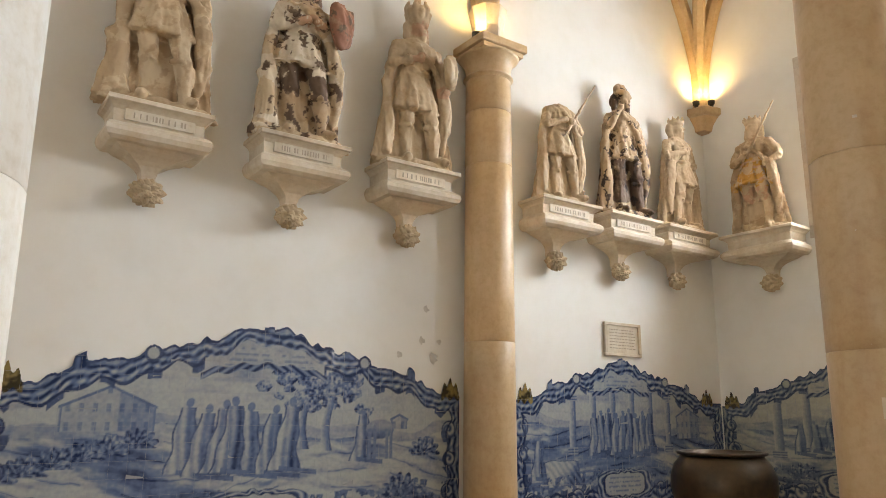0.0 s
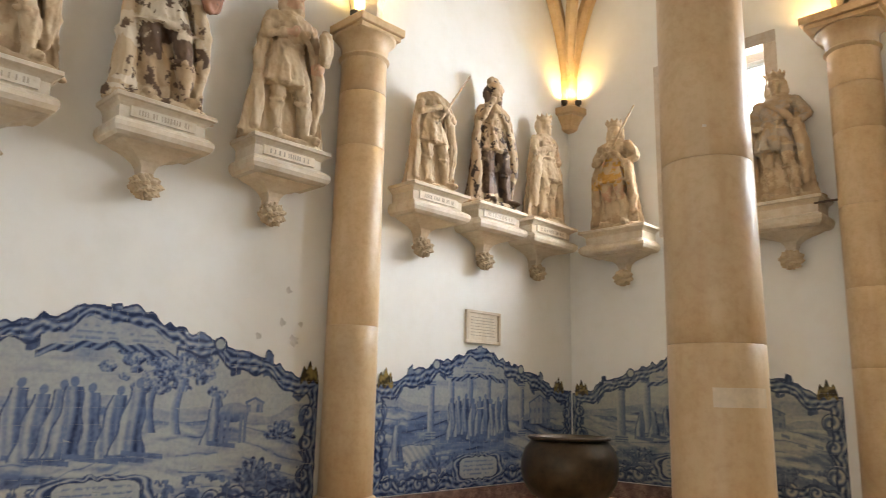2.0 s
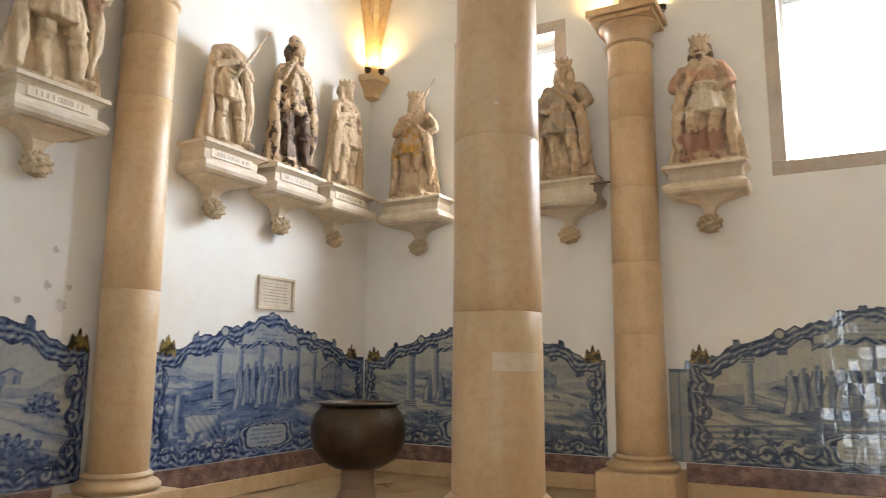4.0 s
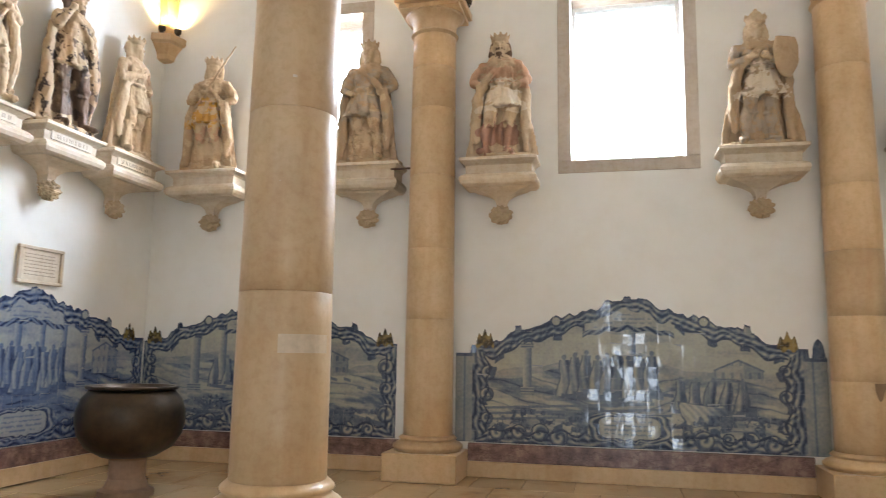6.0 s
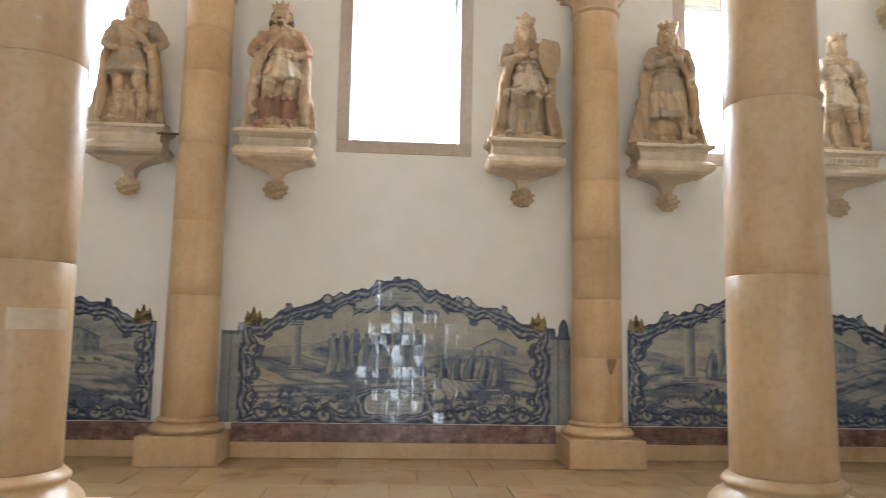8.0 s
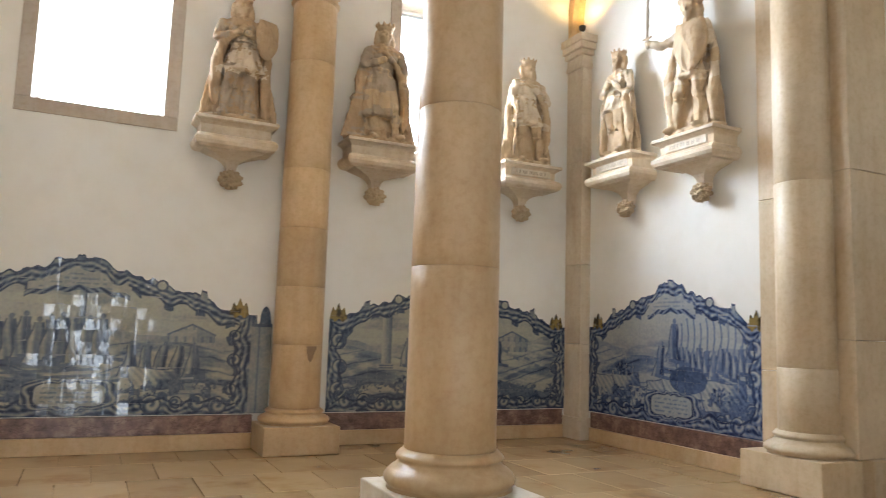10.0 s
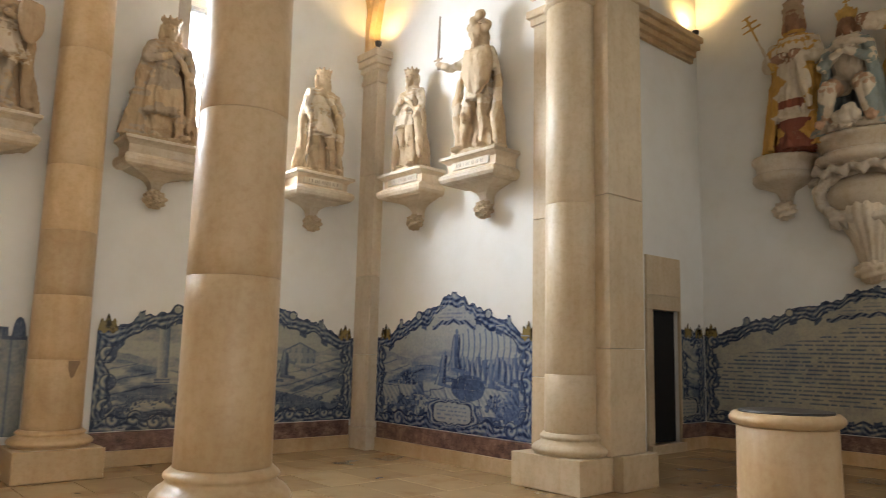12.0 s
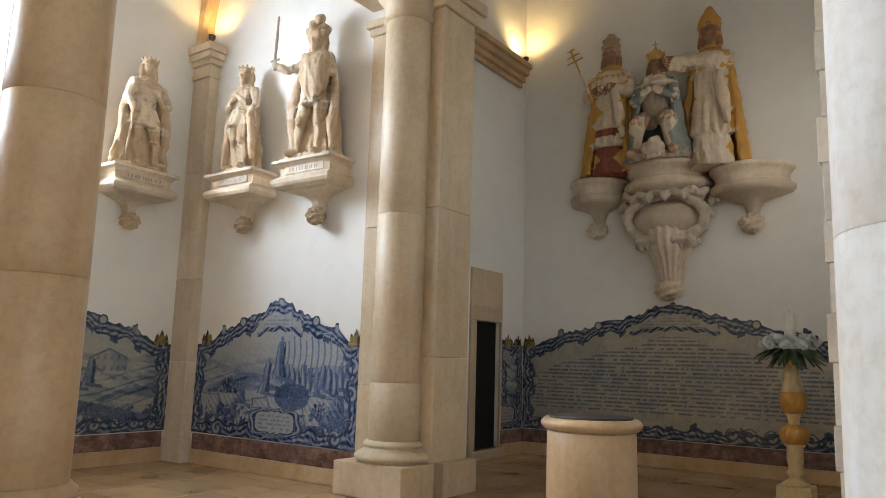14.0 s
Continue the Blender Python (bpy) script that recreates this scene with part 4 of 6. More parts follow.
KINGS = [
    (ON_A, 1.76, 0.44, "cream-painted carved king statue in padded breeches and long cloak", dict(cloak=TAN, body=CREAM, skirt=0.6, right="down", left="hip", sway=0.05, boots=CREAM, cloak_w=0.38, stand=-0.3, peel=(TAN, 0.22)), 1.12),
    (ON_A, 3.09, 0.465, "carved king in dark peeling armour holding a red shield", dict(hat="crown", cloak=CREAM, body=WHITE, legs=DARKST, boots=TAN, hair=DARKST, skin=ROSE, left="chest", right="chest", shield=((0.27, 0.12, 0.07), 0.24, 1.12, 0.26, 0.42, 0.5), sway=0.06, stand=-0.27, skirt=0.66, side=1, peel=(DARKST, 0.3)), 1.14),
    (ON_A, 4.43, 0.47, "cream stone king with crossed arms and round shield", dict(hat="feathers", left="chest", right="down", turn=0.5, shield=(CREAM, 0.25, 1.0, 0.34, 0.34, 0.9), sway=0.05, skirt=0.55, cloak_w=0.38, skin=ROSE), 1.14),
    (ON_A, 6.62, 0.5, "headless cream stone king in tunic and cloak", dict(headless=True, left="chest", right="chest", sword=1, skirt=0.6, sway=0.07, cloak_w=0.36), 0.98),
    (ON_A, 7.8, 0.5, "dark bronze-painted carved king in plumed helmet", dict(hat="plumed", cloak=TAN, body=TAN, legs=DARKST, boots=DARKST, hair=DARKST, gold=TAN, skin=TAN, left="up", right="hip", sway=0.05, stand=0.24, skirt=0.68, turn=0.5, peel=((0.06, 0.04, 0.03), 0.3)), 1.14),
    (ON_A, 8.98, 0.54, "cream stone king draped in mantle beside a small pillar", dict(left="chest", right="hip", cloak=CREAM, tunic=CREAM, stand=0.3, skirt=0.62, turn=0.6, cloak_w=0.37, side=-1), 1.05),
    (ON_B, -5.73, 0.55, "carved king in orange-banded armour raising a long sword", dict(cloak=TAN, body=TAN, legs=ROSE, boots=CREAM, tunic=OCHRE, left="chest", right="hip", sword=-1, turn=-0.4, skirt=0.66, peel=(CREAM, 0.12)), 1.05),
    (ON_B, -3.35, 0.5, "shaded grey-painted carved king in armour and long cloak", dict(cloak=TAN, body=GREY, legs=CREAM, tunic=GREY, left="hip", right="hip", skirt=0.62, cloak_w=0.38, peel=(TAN, 0.15)), 1.08),
    (ON_B, -1.53, 0.5, "white-cloaked carved king with red sash and red hose", dict(cloak=CREAM, body=ROSE, tunic=WHITE, legs=CREAM, boots=(0.34, 0.19, 0.13), hair=DARKST, left="hip", right="hip", skirt=0.64, cloak_w=0.38, side=-1), 1.05),
    (ON_B, 1.63, 0.5, "crowned carved king with hands clasped before a shield", dict(hat="closed_crown", cloak=TAN, body=GREY, tunic=WHITE, legs=GREY, left="chest", right="chest", shield=(TAN, 0.25, 1.05, 0.26, 0.5, 0.4), cloak_w=0.39, skirt=0.62, side=-1, peel=(TAN, 0.2)), 1.03),
    (ON_B, 3.56, 0.52, "tall shaded carved king wrapped in heavy floor-length mantle", dict(cloak=TAN, body=GREY, tunic=GREY, left="chest", right="down", skirt=0.34, cloak_w=0.42, stand=-0.3, open_deg=60), 1.05),
    (ON_B, 5.9, 0.5, "pale stone king holding a baton in full cloak", dict(cloak=CREAM, body=WHITE, left="down", right="hip", sword=-1, skirt=0.6, cloak_w=0.37, turn=0.4, sway=0.04), 1.02),
    (ON_C, 8.62, 0.5, "slender pale stone king in flowing cloak with one bent knee", dict(cloak=CREAM, body=WHITE, left="chest", right="down", skirt=0.7, cloak_w=0.33, sway=0.07, open_deg=80), 0.97),
    (ON_C, 7.2, 0.52, "plumed stone warrior king with drawn sword and broad shield", dict(hat="helmet", cloak=CREAM, body=WHITE, left="out", right="chest", sword=-1, shield=(CREAM, 0.14, 0.99, 0.4, 0.56, 0.15), stand=-0.26, skirt=0.64, hair=CREAM, cloak_w=0.33, open_deg=84, side=-1), 1.11),
]
for n, (place, at, hw, label, kw, sc) in enumerate(KINGS):
    bare = place is ON_B and at < 5
    bracket(place(at), hw, "moulded limestone wall bracket with leafy boss" + ("" if bare else " and lettered tablet"), n + 3, bare)
    me = standing_king(**kw)
    st = new("king_statue", me)
    st.matrix_world = place(at, off=0.25) @ Matrix.Diagonal((sc * 1.1, sc * 0.92, sc, 1))
    tagged(st, label, "statue", "king statues")


def half_bracket(m, r, label, big=False):
    """A half-round corbel of the coronation group, its top at z = 0, back on the wall at y = 0."""
    root = tagged(new("statue_corbel"), label, "corbel", "coronation group corbels")
    root.matrix_world = m
    a0, a1 = math.pi, math.tau
    bm = bmesh.new()
    lathe(bm, [(0.01, 0.0), (r * 0.97, 0.0), (r, -0.02), (r, -0.06), (r * 0.95, -0.09), (r * 0.88, -0.14), (r * 0.86, -0.22), (r * 0.9, -0.26)], 32, a0, a1)
    part("top_moulding", bm, STONE_BRACKET, root, smooth=True)
    bm = bmesh.new()
    lathe(bm, [(r * 0.9, -0.261), (r * 0.985, -0.3), (r * 0.99, -0.36), (r * 0.9, -0.42), (r * 0.6, -0.47), (0.15, -0.54), (0.1, -0.66), (0.09, -0.74)], 32, a0, a1)
    part("bowl", bm, STONE_BRACKET, root, smooth=True)
    if not big:
        bm = bmesh.new()
        rosette(bm, (0, -0.1, -0.85), 0.16, 7, 5)
        part("boss", bm, STONE_BRACKET, root, smooth=True)
        return root
    # carved frame of scrolls, a shell garland above and hanging leaves below
    c = Sculpt()
    tone = (0.58, 0.5, 0.4)
    ring = [(0.62 * math.cos(a), -0.26 - 0.05 * math.sin(3 * a), -0.86 + 0.36 * math.sin(a)) for a in (math.tau * k / 24 for k in range(25))]
    c.tube(ring, [0.075 + 0.025 * (k % 2) for k in range(25)], tone, 10)
    c.tube([(-0.66 + 0.066 * k, -0.48 + 0.2 * abs(k / 10 - 1) ** 2, -0.5 + 0.05 * math.sin(k * 1.6)) for k in range(21)], [0.06 + 0.03 * (k % 2) for k in range(21)], tone, 10)
    for k in (-1, 1):
        for n in range(4):
            x, z = k * (0.68 - 0.09 * n), -0.62 - 0.22 * n
            c.tube([(x + k * (0.1 - 0.013 * t) * math.cos(t * 0.9), -0.14, z + (0.1 - 0.013 * t) * math.sin(t * 0.9)) for t in range(7)], [0.05] * 7, tone, 8)
            c.ball((x, -0.14, z), (0.05, 0.07, 0.05), tone, 8)
    for n in range(7):
        x = -0.42 + 0.14 * n
        c.tube([(x, -0.22, -1.14), (x * 0.95, -0.3, -1.24), (x * 0.88, -0.26, -1.34)], [0.07, 0.085, 0.04], tone, 8)
    fol = new("carved_foliage", c.finish("carved_foliage", 0.02, 4))
    fol.parent = root
    bm = bmesh.new()
    bmesh.ops.create_uvsphere(bm, u_segments=32, v_segments=18, radius=0.5, matrix=Matrix.LocRotScale((0, -0.1, -0.86), None, (1.14, 0.68, 0.68)))
    part("cartouche", bm, STONE_BRACKET, root, smooth=True)
    bm = bmesh.new()
    lathe(bm, [(0.17, -1.92), (0.2, -1.8), (0.25, -1.6), (0.3, -1.46), (0.36, -1.36), (0.42, -1.2), (0.4, -1.0)], 64, a0, a1, lobes=18, depth=0.03)
    part("neck", bm, STONE_BRACKET, root, smooth=True)
    bm = bmesh.new()
    rosette(bm, (0, -0.12, -1.98), 0.19, 9, 2)
    part("boss", bm, STONE_BRACKET, root, smooth=True)
    return root


ON_D = lambda y, z, off=0.0: pose(11.8 - off, y, z, rz=-90)  # noqa: E731
half_bracket(ON_D(5.42, 4.62), 0.5, "half-round moulded limestone corbel with carved boss")
half_bracket(ON_D(4.22, 4.72), 0.72, "large carved limestone corbel with cartouche and foliage", True)
half_bracket(ON_D(2.95, 4.55), 0.62, "half-round moulded limestone corbel with carved boss")
for me, y, z, off, sc, label in (
    (robed(WHITE, OCHRE, REDP, "tiara", TAN, 0, True, spread=38), 5.06, 4.62, 0.34, 1.4, "painted churchman statue in ochre cope, red hem and tiara"),
    (kneeling_king(), 4.25, 4.72, 0.45, 1.25, "painted kneeling king statue in blue cloak and gold crown"),
    (robed(WHITE, OCHRE, WHITE, "mitre", OCHRE, 1, spread=64), 3.42, 4.55, 0.36, 1.43, "painted bishop statue in white alb, ochre cope and mitre"),
):
    st = new("coronation_statue", me)
    st.matrix_world = ON_D(y, z, off) @ Matrix.Diagonal((sc, sc * 0.85, sc, 1))
    tagged(st, label, "statue", "coronation group")

# ---- blue-and-white tile panels ----


LATTICES = {}


def lattice(seed):
    if seed not in LATTICES:
        LATTICES[seed] = np.random.RandomState(seed).rand(64, 64)
    return LATTICES[seed]


def vnoise(x, y, seed, octaves=4):
    """Smooth value noise in numpy, about 0 to 1."""
    out, amp, tot = np.zeros_like(x), 1.0, 0.0
    for o in range(octaves):
        g = lattice(seed + o)
        xi, yi = np.floor(x).astype(int), np.floor(y).astype(int)
        fx, fy = x - xi, y - yi
        fx, fy = fx * fx * (3 - 2 * fx), fy * fy * (3 - 2 * fy)
        a, b = g[yi % 64, xi % 64], g[yi % 64, (xi + 1) % 64]
        c, d = g[(yi + 1) % 64, xi % 64], g[(yi + 1) % 64, (xi + 1) % 64]
        out += amp * ((a * (1 - fx) + b * fx) * (1 - fy) + (c * (1 - fx) + d * fx) * fy)
        tot += amp
        x, y, amp = x * 2.03 + 7.1, y * 2.03 + 3.3, amp * 0.5
    return out / tot


def soft(x, a, b):
    t = np.clip((x - a) / (b - a), 0, 1)
    return t * t * (3 - 2 * t)


class Panel:
    def __init__(self, width, crest, fin_l, fin_r, z0, zs, zc, seed, text=False, edge_fins=False):
        self.w, self.c, self.fl, self.fr, self.z0, self.zs, self.zc = width, crest, fin_l, fin_r, z0, zs, zc
        self.seed, self.text, self.edge = seed, text, edge_fins

    def u(self, s):
        return np.where(s < self.c, (s - self.c) / max(self.c - self.fl, 0.1), (s - self.c) / max(self.fr - self.c, 0.1))

    def frame_top(self, s):
        u = np.abs(self.u(s))
        f = np.interp(u, [0, 0.05, 0.1, 0.15, 0.19, 0.23, 0.28, 0.33, 0.4, 0.48, 0.56, 0.66, 0.74, 0.8, 0.87, 0.93, 1.0, 1.2], [1.0, 1.0, 0.985, 0.93, 0.8, 0.75, 0.75, 0.66, 0.62, 0.55, 0.42, 0.34, 0.29, 0.2, 0.04, -0.04, -0.05, -0.05])
        return self.zs + f * (self.zc - self.zs)

    def top(self, s):
        u = np.abs(self.u(s))
        z = self.frame_top(s)
        scal = np.abs(np.sin(s * 13 + 2 * np.sin(s * 5 + self.seed))) ** 2 * 0.035 + 0.03 * vnoise(s * 22, s * 0 + self.seed, self.seed, 2)
        z = z + np.where(u < 0.95, scal, 0)
        z = np.where(np.abs(s - self.c) < 0.05, z + 0.03, z)
        z = np.where(np.abs(u - 0.76) < 0.022, z + 0.07, z)
        for f in (self.fl, self.fr):
            d = np.abs(s - f) / 0.115
            leaf = 0.2 * np.sqrt(np.clip(1 - d * d, 0, 1)) * (0.78 + 0.22 * np.cos((s - f) * 75))
            z = np.where(d < 1, np.maximum(z, self.zs - 0.02 + leaf), z)
        if self.edge:
            for f in (0.09, self.w - 0.09):
                d = np.abs(s - f) / 0.07
                z = np.where(d < 1, np.maximum(z, self.zs - 0.1 + 0.19 * np.sqrt(np.clip(1 - d * d, 0, 1))), np.where(np.abs(s - self.w / 2) > self.w / 2 - 0.2, self.zs - 0.13, z))
        return z

    def ring_mask(self, s, z):
        out = np.zeros_like(s)
        for sign in (-1, 1):
            cs = self.c + sign * 0.49 * (self.fr - self.c if sign > 0 else self.c - self.fl)
            cz = self.frame_top(np.array([cs]))[0] - 0.0
            out = np.maximum(out, 1.0 - np.hypot(s - cs, z - cz) / 0.075)
        return out

    def inside(self, s, z):
        return ((z <= self.top(s)) & (z >= self.z0) & (s >= 0) & (s <= self.w)) | (self.ring_mask(s, z) > 0)

    def motifs(self):
        """Volutes of the scrolled frame: place, size and hand."""
        rnd = random.Random(self.seed + 100)
        out = []
        left, right = (self.fl - 0.08, self.fr + 0.08) if self.edge else (0.02, self.w - 0.02)
        for f, sg in ((left, 1), (right, -1)):
            z = self.z0 + 0.3
            while z < self.zs - 0.1:
                out.append((f + sg * rnd.uniform(0.1, 0.15), z, rnd.uniform(0.075, 0.115), sg))
                z += rnd.uniform(0.26, 0.36)
        t = left + 0.25
        while t < right - 0.2:
            if abs(t - self.c) > 0.62:
                out.append((t, self.z0 + rnd.uniform(0.09, 0.15), rnd.uniform(0.075, 0.12), 1 if t < self.c else -1))
            t += rnd.uniform(0.22, 0.3)
        return out

    # the subjects painted on the field: each returns the ink of the glaze with one motif laid over it
    def drapery(self, d, cs, gz, h, tone, lean=0.0):
        f = (self.pz - gz) / h
        ss = self.ps - cs - lean * f - 0.012 * np.sin(f * 5 + cs * 9)
        half = h * (0.23 - 0.15 * np.clip(f, 0, 1) ** 0.8) * (1 + 0.12 * np.sin(self.pz * 21 + cs * 7))
        m = (f > 0) & (f < 0.87) & (np.abs(ss) < half)
        shade = tone - 0.12 + 0.13 * np.sin(ss * 75 + 3 * f + cs * 11) + 0.5 * soft(ss / h, -0.1, 0.14) + 0.15 * (self.fine - 0.5)
        d = np.where(m, np.clip(shade, 0.12, 0.85), d)
        d = np.where((f > 0) & (f < 0.87) & (np.abs(np.abs(ss) - half) < 0.008), 0.7, d)
        d = np.where(np.hypot(ss * 1.15, self.pz - gz - h * 0.93) < h * 0.065, 0.5, d)
        cast = np.abs(self.pz - gz - 0.01 + 0.12 * (self.ps - cs)) < 0.022
        return np.where(cast & (ss > -0.05) & (ss < 0.5 * h), 0.62 + 0.2 * (self.streak - 0.5), d)

    def tree(self, d, ts, base, top, spread, rnd):
        bend = 0.05 * np.sin(self.pz * 6 + ts)
        hf = np.clip((self.pz - base) / max(top - base, 0.1), 0, 1)
        wd = 0.055 - 0.025 * hf
        ss = self.ps - ts - bend
        d = np.where((np.abs(ss) < wd) & (self.pz > base) & (self.pz < top), 0.45 + 6.5 * np.clip(ss, -0.04, 0.06) + 0.25 * (self.fine - 0.5), d)
        for _ in range(34):
            cs, cz, cr = ts + rnd.gauss(0, 0.55) * spread, top + rnd.uniform(-0.18, 0.24), rnd.uniform(0.05, 0.11)
            q = np.hypot(self.ps - cs, (self.pz - cz) * 1.5) / cr + 0.9 * (self.fine - 0.5)
            tuft = 0.6 + 1.0 * (self.grain - 0.5) + 0.7 * (self.fine - 0.5) - 0.3 * soft((self.pz - cz) / cr, -0.2, 0.8)
            d = np.where(q < 1, np.clip(tuft, 0.15, 0.9), d)
        return d

    def house(self, d, a, b, z0, z1):
        mid, half = (a + b) / 2, (b - a) / 2
        roof = z1 - 0.45 * np.abs(self.ps - mid)
        m = (self.ps > a) & (self.ps < b) & (self.pz > z0) & (self.pz < roof)
        win = (np.sin(self.ps * 62) > 0.45) & (np.sin((self.pz - z0) * 42) > 0.1)
        d = np.where(m, 0.22 + 0.2 * win + 0.16 * (self.ps > mid + 0.2 * half) + 0.1 * (self.streak - 0.5), d)
        d = np.where((np.abs(self.pz - roof) < 0.012) & (np.abs(self.ps - mid) < half + 0.02), 0.6, d)
        return np.where((self.pz > z0) & (self.pz < roof) & (np.abs(np.abs(self.ps - mid) - half) < 0.008), 0.5, d)

    def shaft(self, d, cs, z0, z1, wd=0.05):
        ss = self.ps - cs
        m = (np.abs(ss) < wd) & (self.pz > z0) & (self.pz < z1)
        d = np.where(m, 0.36 + 0.32 * np.clip(ss / wd, -1, 1) + 0.06 * np.sin(ss * 400), d)
        m = (np.abs(ss) < wd * 1.5) & ((np.abs(self.pz - z0 - 0.04) < 0.045) | (np.abs(self.pz - z1) < 0.03))
        return np.where(m, 0.45 + 0.25 * np.sin(self.pz * 190), d)

    def bush(self, d, bs, bz, r):
        ss, zz = self.ps - bs, self.pz - bz
        th = np.arctan2(zz + 0.02, ss)
        rr = np.hypot(ss, zz * 1.2) / (r * (0.72 + 0.28 * np.abs(np.sin(th * 6.5 + bs * 5))))
        return np.where((rr < 1) & (zz > -0.03), np.clip(0.62 + 0.14 * np.sin(th * 15 + 9 * rr) + 0.8 * (self.grain - 0.5) + 0.5 * (self.fine - 0.5), 0.2, 0.95), d)

    def rock(self, d, rs_, rz, r):
        q = np.maximum(np.abs(self.ps - rs_ + 0.3 * (self.pz - rz)) * 0.75, np.abs(self.pz - rz) * 1.5) / r + 0.9 * (self.n1 - 0.5)
        shade = 0.16 + 0.5 * soft(self.ps - rs_ + 0.5 * (rz - self.pz) + 0.3 * (self.streak - 0.5), -0.05, 0.2)
        d = np.where(q < 1, shade + 0.12 * np.sin((self.ps + self.pz) * 60 + 8 * self.n1), d)
        return np.where(np.abs(q - 1) < 0.035, 0.7, d)

    def subject(self, d):
        """The picture of each panel, after its own plan."""
        rnd, w, z0, sd = random.Random(self.seed), self.w, self.z0, self.seed
        if sd == 5:
            d = self.house(d, 0.13 * w, 0.29 * w, 1.36, 1.72)
            d = self.house(d, 0.81 * w, 0.85 * w, 1.36, 1.5)
            for k in range(6):
                d = self.bush(d, (0.04 + 0.045 * k) * w, 1.0 + 0.05 * k, 0.17)
            d = self.tree(d, 0.6 * w, 1.18, 1.78, 0.42, rnd)
            d = self.tree(d, 0.655 * w, 1.16, 1.72, 0.3, rnd)
            for k, (f, h) in enumerate(((0.345, 0.64), (0.38, 0.62), (0.415, 0.63), (0.47, 0.64), (0.435, 0.66), (0.52, 0.62), (0.555, 0.66))):
                d = self.drapery(d, f * w, 1.0 - 0.03 * (k % 2), h, 0.32 + 0.05 * (k % 3), 0.05)
            d = self.drapery(d, 0.735 * w, 1.06, 0.5, 0.4)
            body = np.hypot((self.ps - 0.78 * w) / 0.16, (self.pz - 1.36) / 0.095)
            d = np.where(body < 1, 0.3 + 0.4 * soft(1.36 - self.pz, -0.05, 0.08), d)
            for k in (-0.12, -0.06, 0.08, 0.13):
                d = np.where((np.abs(self.ps - 0.78 * w - k) < 0.018) & (self.pz > 1.07) & (self.pz < 1.36), 0.5, d)
            d = self.bush(d, 0.9 * w, 1.12, 0.2)
            d = self.bush(d, 0.84 * w, 0.72, 0.26)
            d = self.bush(d, 0.16 * w, 0.6, 0.3)
        elif sd in (7, 17):
            for k in range(6 if sd == 7 else 2):
                at = self.c + (k - 2.5) * 0.36 if sd == 7 else (0.21 + 0.29 * k) * w
                d = self.shaft(d, at, z0 + 0.62, self.frame_top(np.array([at]))[0] - 0.2, 0.055)
            for k in range(9):
                d = self.drapery(d, self.c + (k - 4) * 0.13 - (0.25 if sd == 17 else 0), z0 + 0.6 + 0.03 * (k % 3), 0.52, 0.34 + 0.06 * (k % 3))
            for k in range(3):
                d = np.where((np.abs(self.pz - z0 - 0.38 - 0.07 * k - 0.05 * (self.ps - self.c)) < 0.016) & (self.ps < self.c + 0.5 - 0.1 * k), 0.52, d)
            if sd == 17:
                d = self.house(d, 0.72 * w, 0.84 * w, 1.28, 1.5)
                for k in range(5):
                    d = self.drapery(d, (0.62 + 0.04 * k) * w, z0 + 0.45, 0.42, 0.42, 0.05)
                d = self.rock(d, 0.7 * w, 0.85, 0.2)
            else:
                d = self.drapery(d, 0.1 * w, z0 + 0.35, 0.5, 0.36)
                d = self.house(d, 0.74 * w, 0.86 * w, 1.2, 1.6)
                d = self.rock(d, 0.2 * w, z0 + 0.4, 0.2)
        elif sd in (12, 22):
            d = self.house(d, 0.5 * w, 0.62 * w, 1.3, 1.72)
            d = self.house(d, 0.68 * w, 0.82 * w, 1.25, 1.55)
            d = self.shaft(d, 0.22 * w, z0 + 0.55, 1.75, 0.07)
            d = self.shaft(d, 0.33 * w, z0 + 0.6, 1.85, 0.06)
            for k in range(8):
                d = self.drapery(d, (0.3 + 0.055 * k) * w, z0 + 0.6 + 0.04 * (k % 3), 0.4, 0.4 + 0.05 * (k % 3))
            for k in range(7):
                d = np.where((np.abs(self.pz - z0 - 0.78 + 0.28 * (self.ps - 0.78 * w) + 0.05 * (k % 2)) < 0.02) & (np.abs(self.ps - (0.62 + 0.05 * k) * w) < 0.05), 0.5, d)
            d = self.bush(d, 0.3 * w, z0 + 0.3, 0.24)
            edge = z0 + 0.62 - 0.22 * (self.ps - 0.45 * w)
            d = np.where((self.ps > 0.45 * w) & (self.pz < edge) & (self.pz > edge - 0.18), 0.6 + 0.35 * (self.streak - 0.5), d)
        elif sd == 27:
            for k in range(11):
                at = (0.6 + 0.034 * k) * w
                d = np.where((np.abs(self.ps - at - 0.02 * np.sin(self.pz * 9)) < 0.013) & (self.pz > 1.1) & (self.pz < 1.72 + 0.06 * (k % 3)), 0.5, d)
                d = self.drapery(d, at, 1.12 - 0.04 * (k % 3), 0.34, 0.42)
            for k in range(7):
                d = self.rock(d, (0.16 + 0.11 * k) * w, 0.82 + 0.1 * math.sin(2.1 * k), 0.24)
            d = self.drapery(d, 0.56 * w, 1.22, 0.56, 0.52)
            d = self.drapery(d, 0.46 * w, 1.02, 0.46, 0.46, 0.12)
            lump = np.hypot((self.ps - 0.63 * w) / 0.3, (self.pz - 1.0) / 0.16) + 0.5 * (self.n1 - 0.5)
            d = np.where(lump < 1, 0.72 + 0.3 * (self.streak - 0.5), d)
            d = self.bush(d, 0.24 * w, 1.02, 0.2)
            d = self.bush(d, 0.8 * w, 0.8, 0.2)
        return d

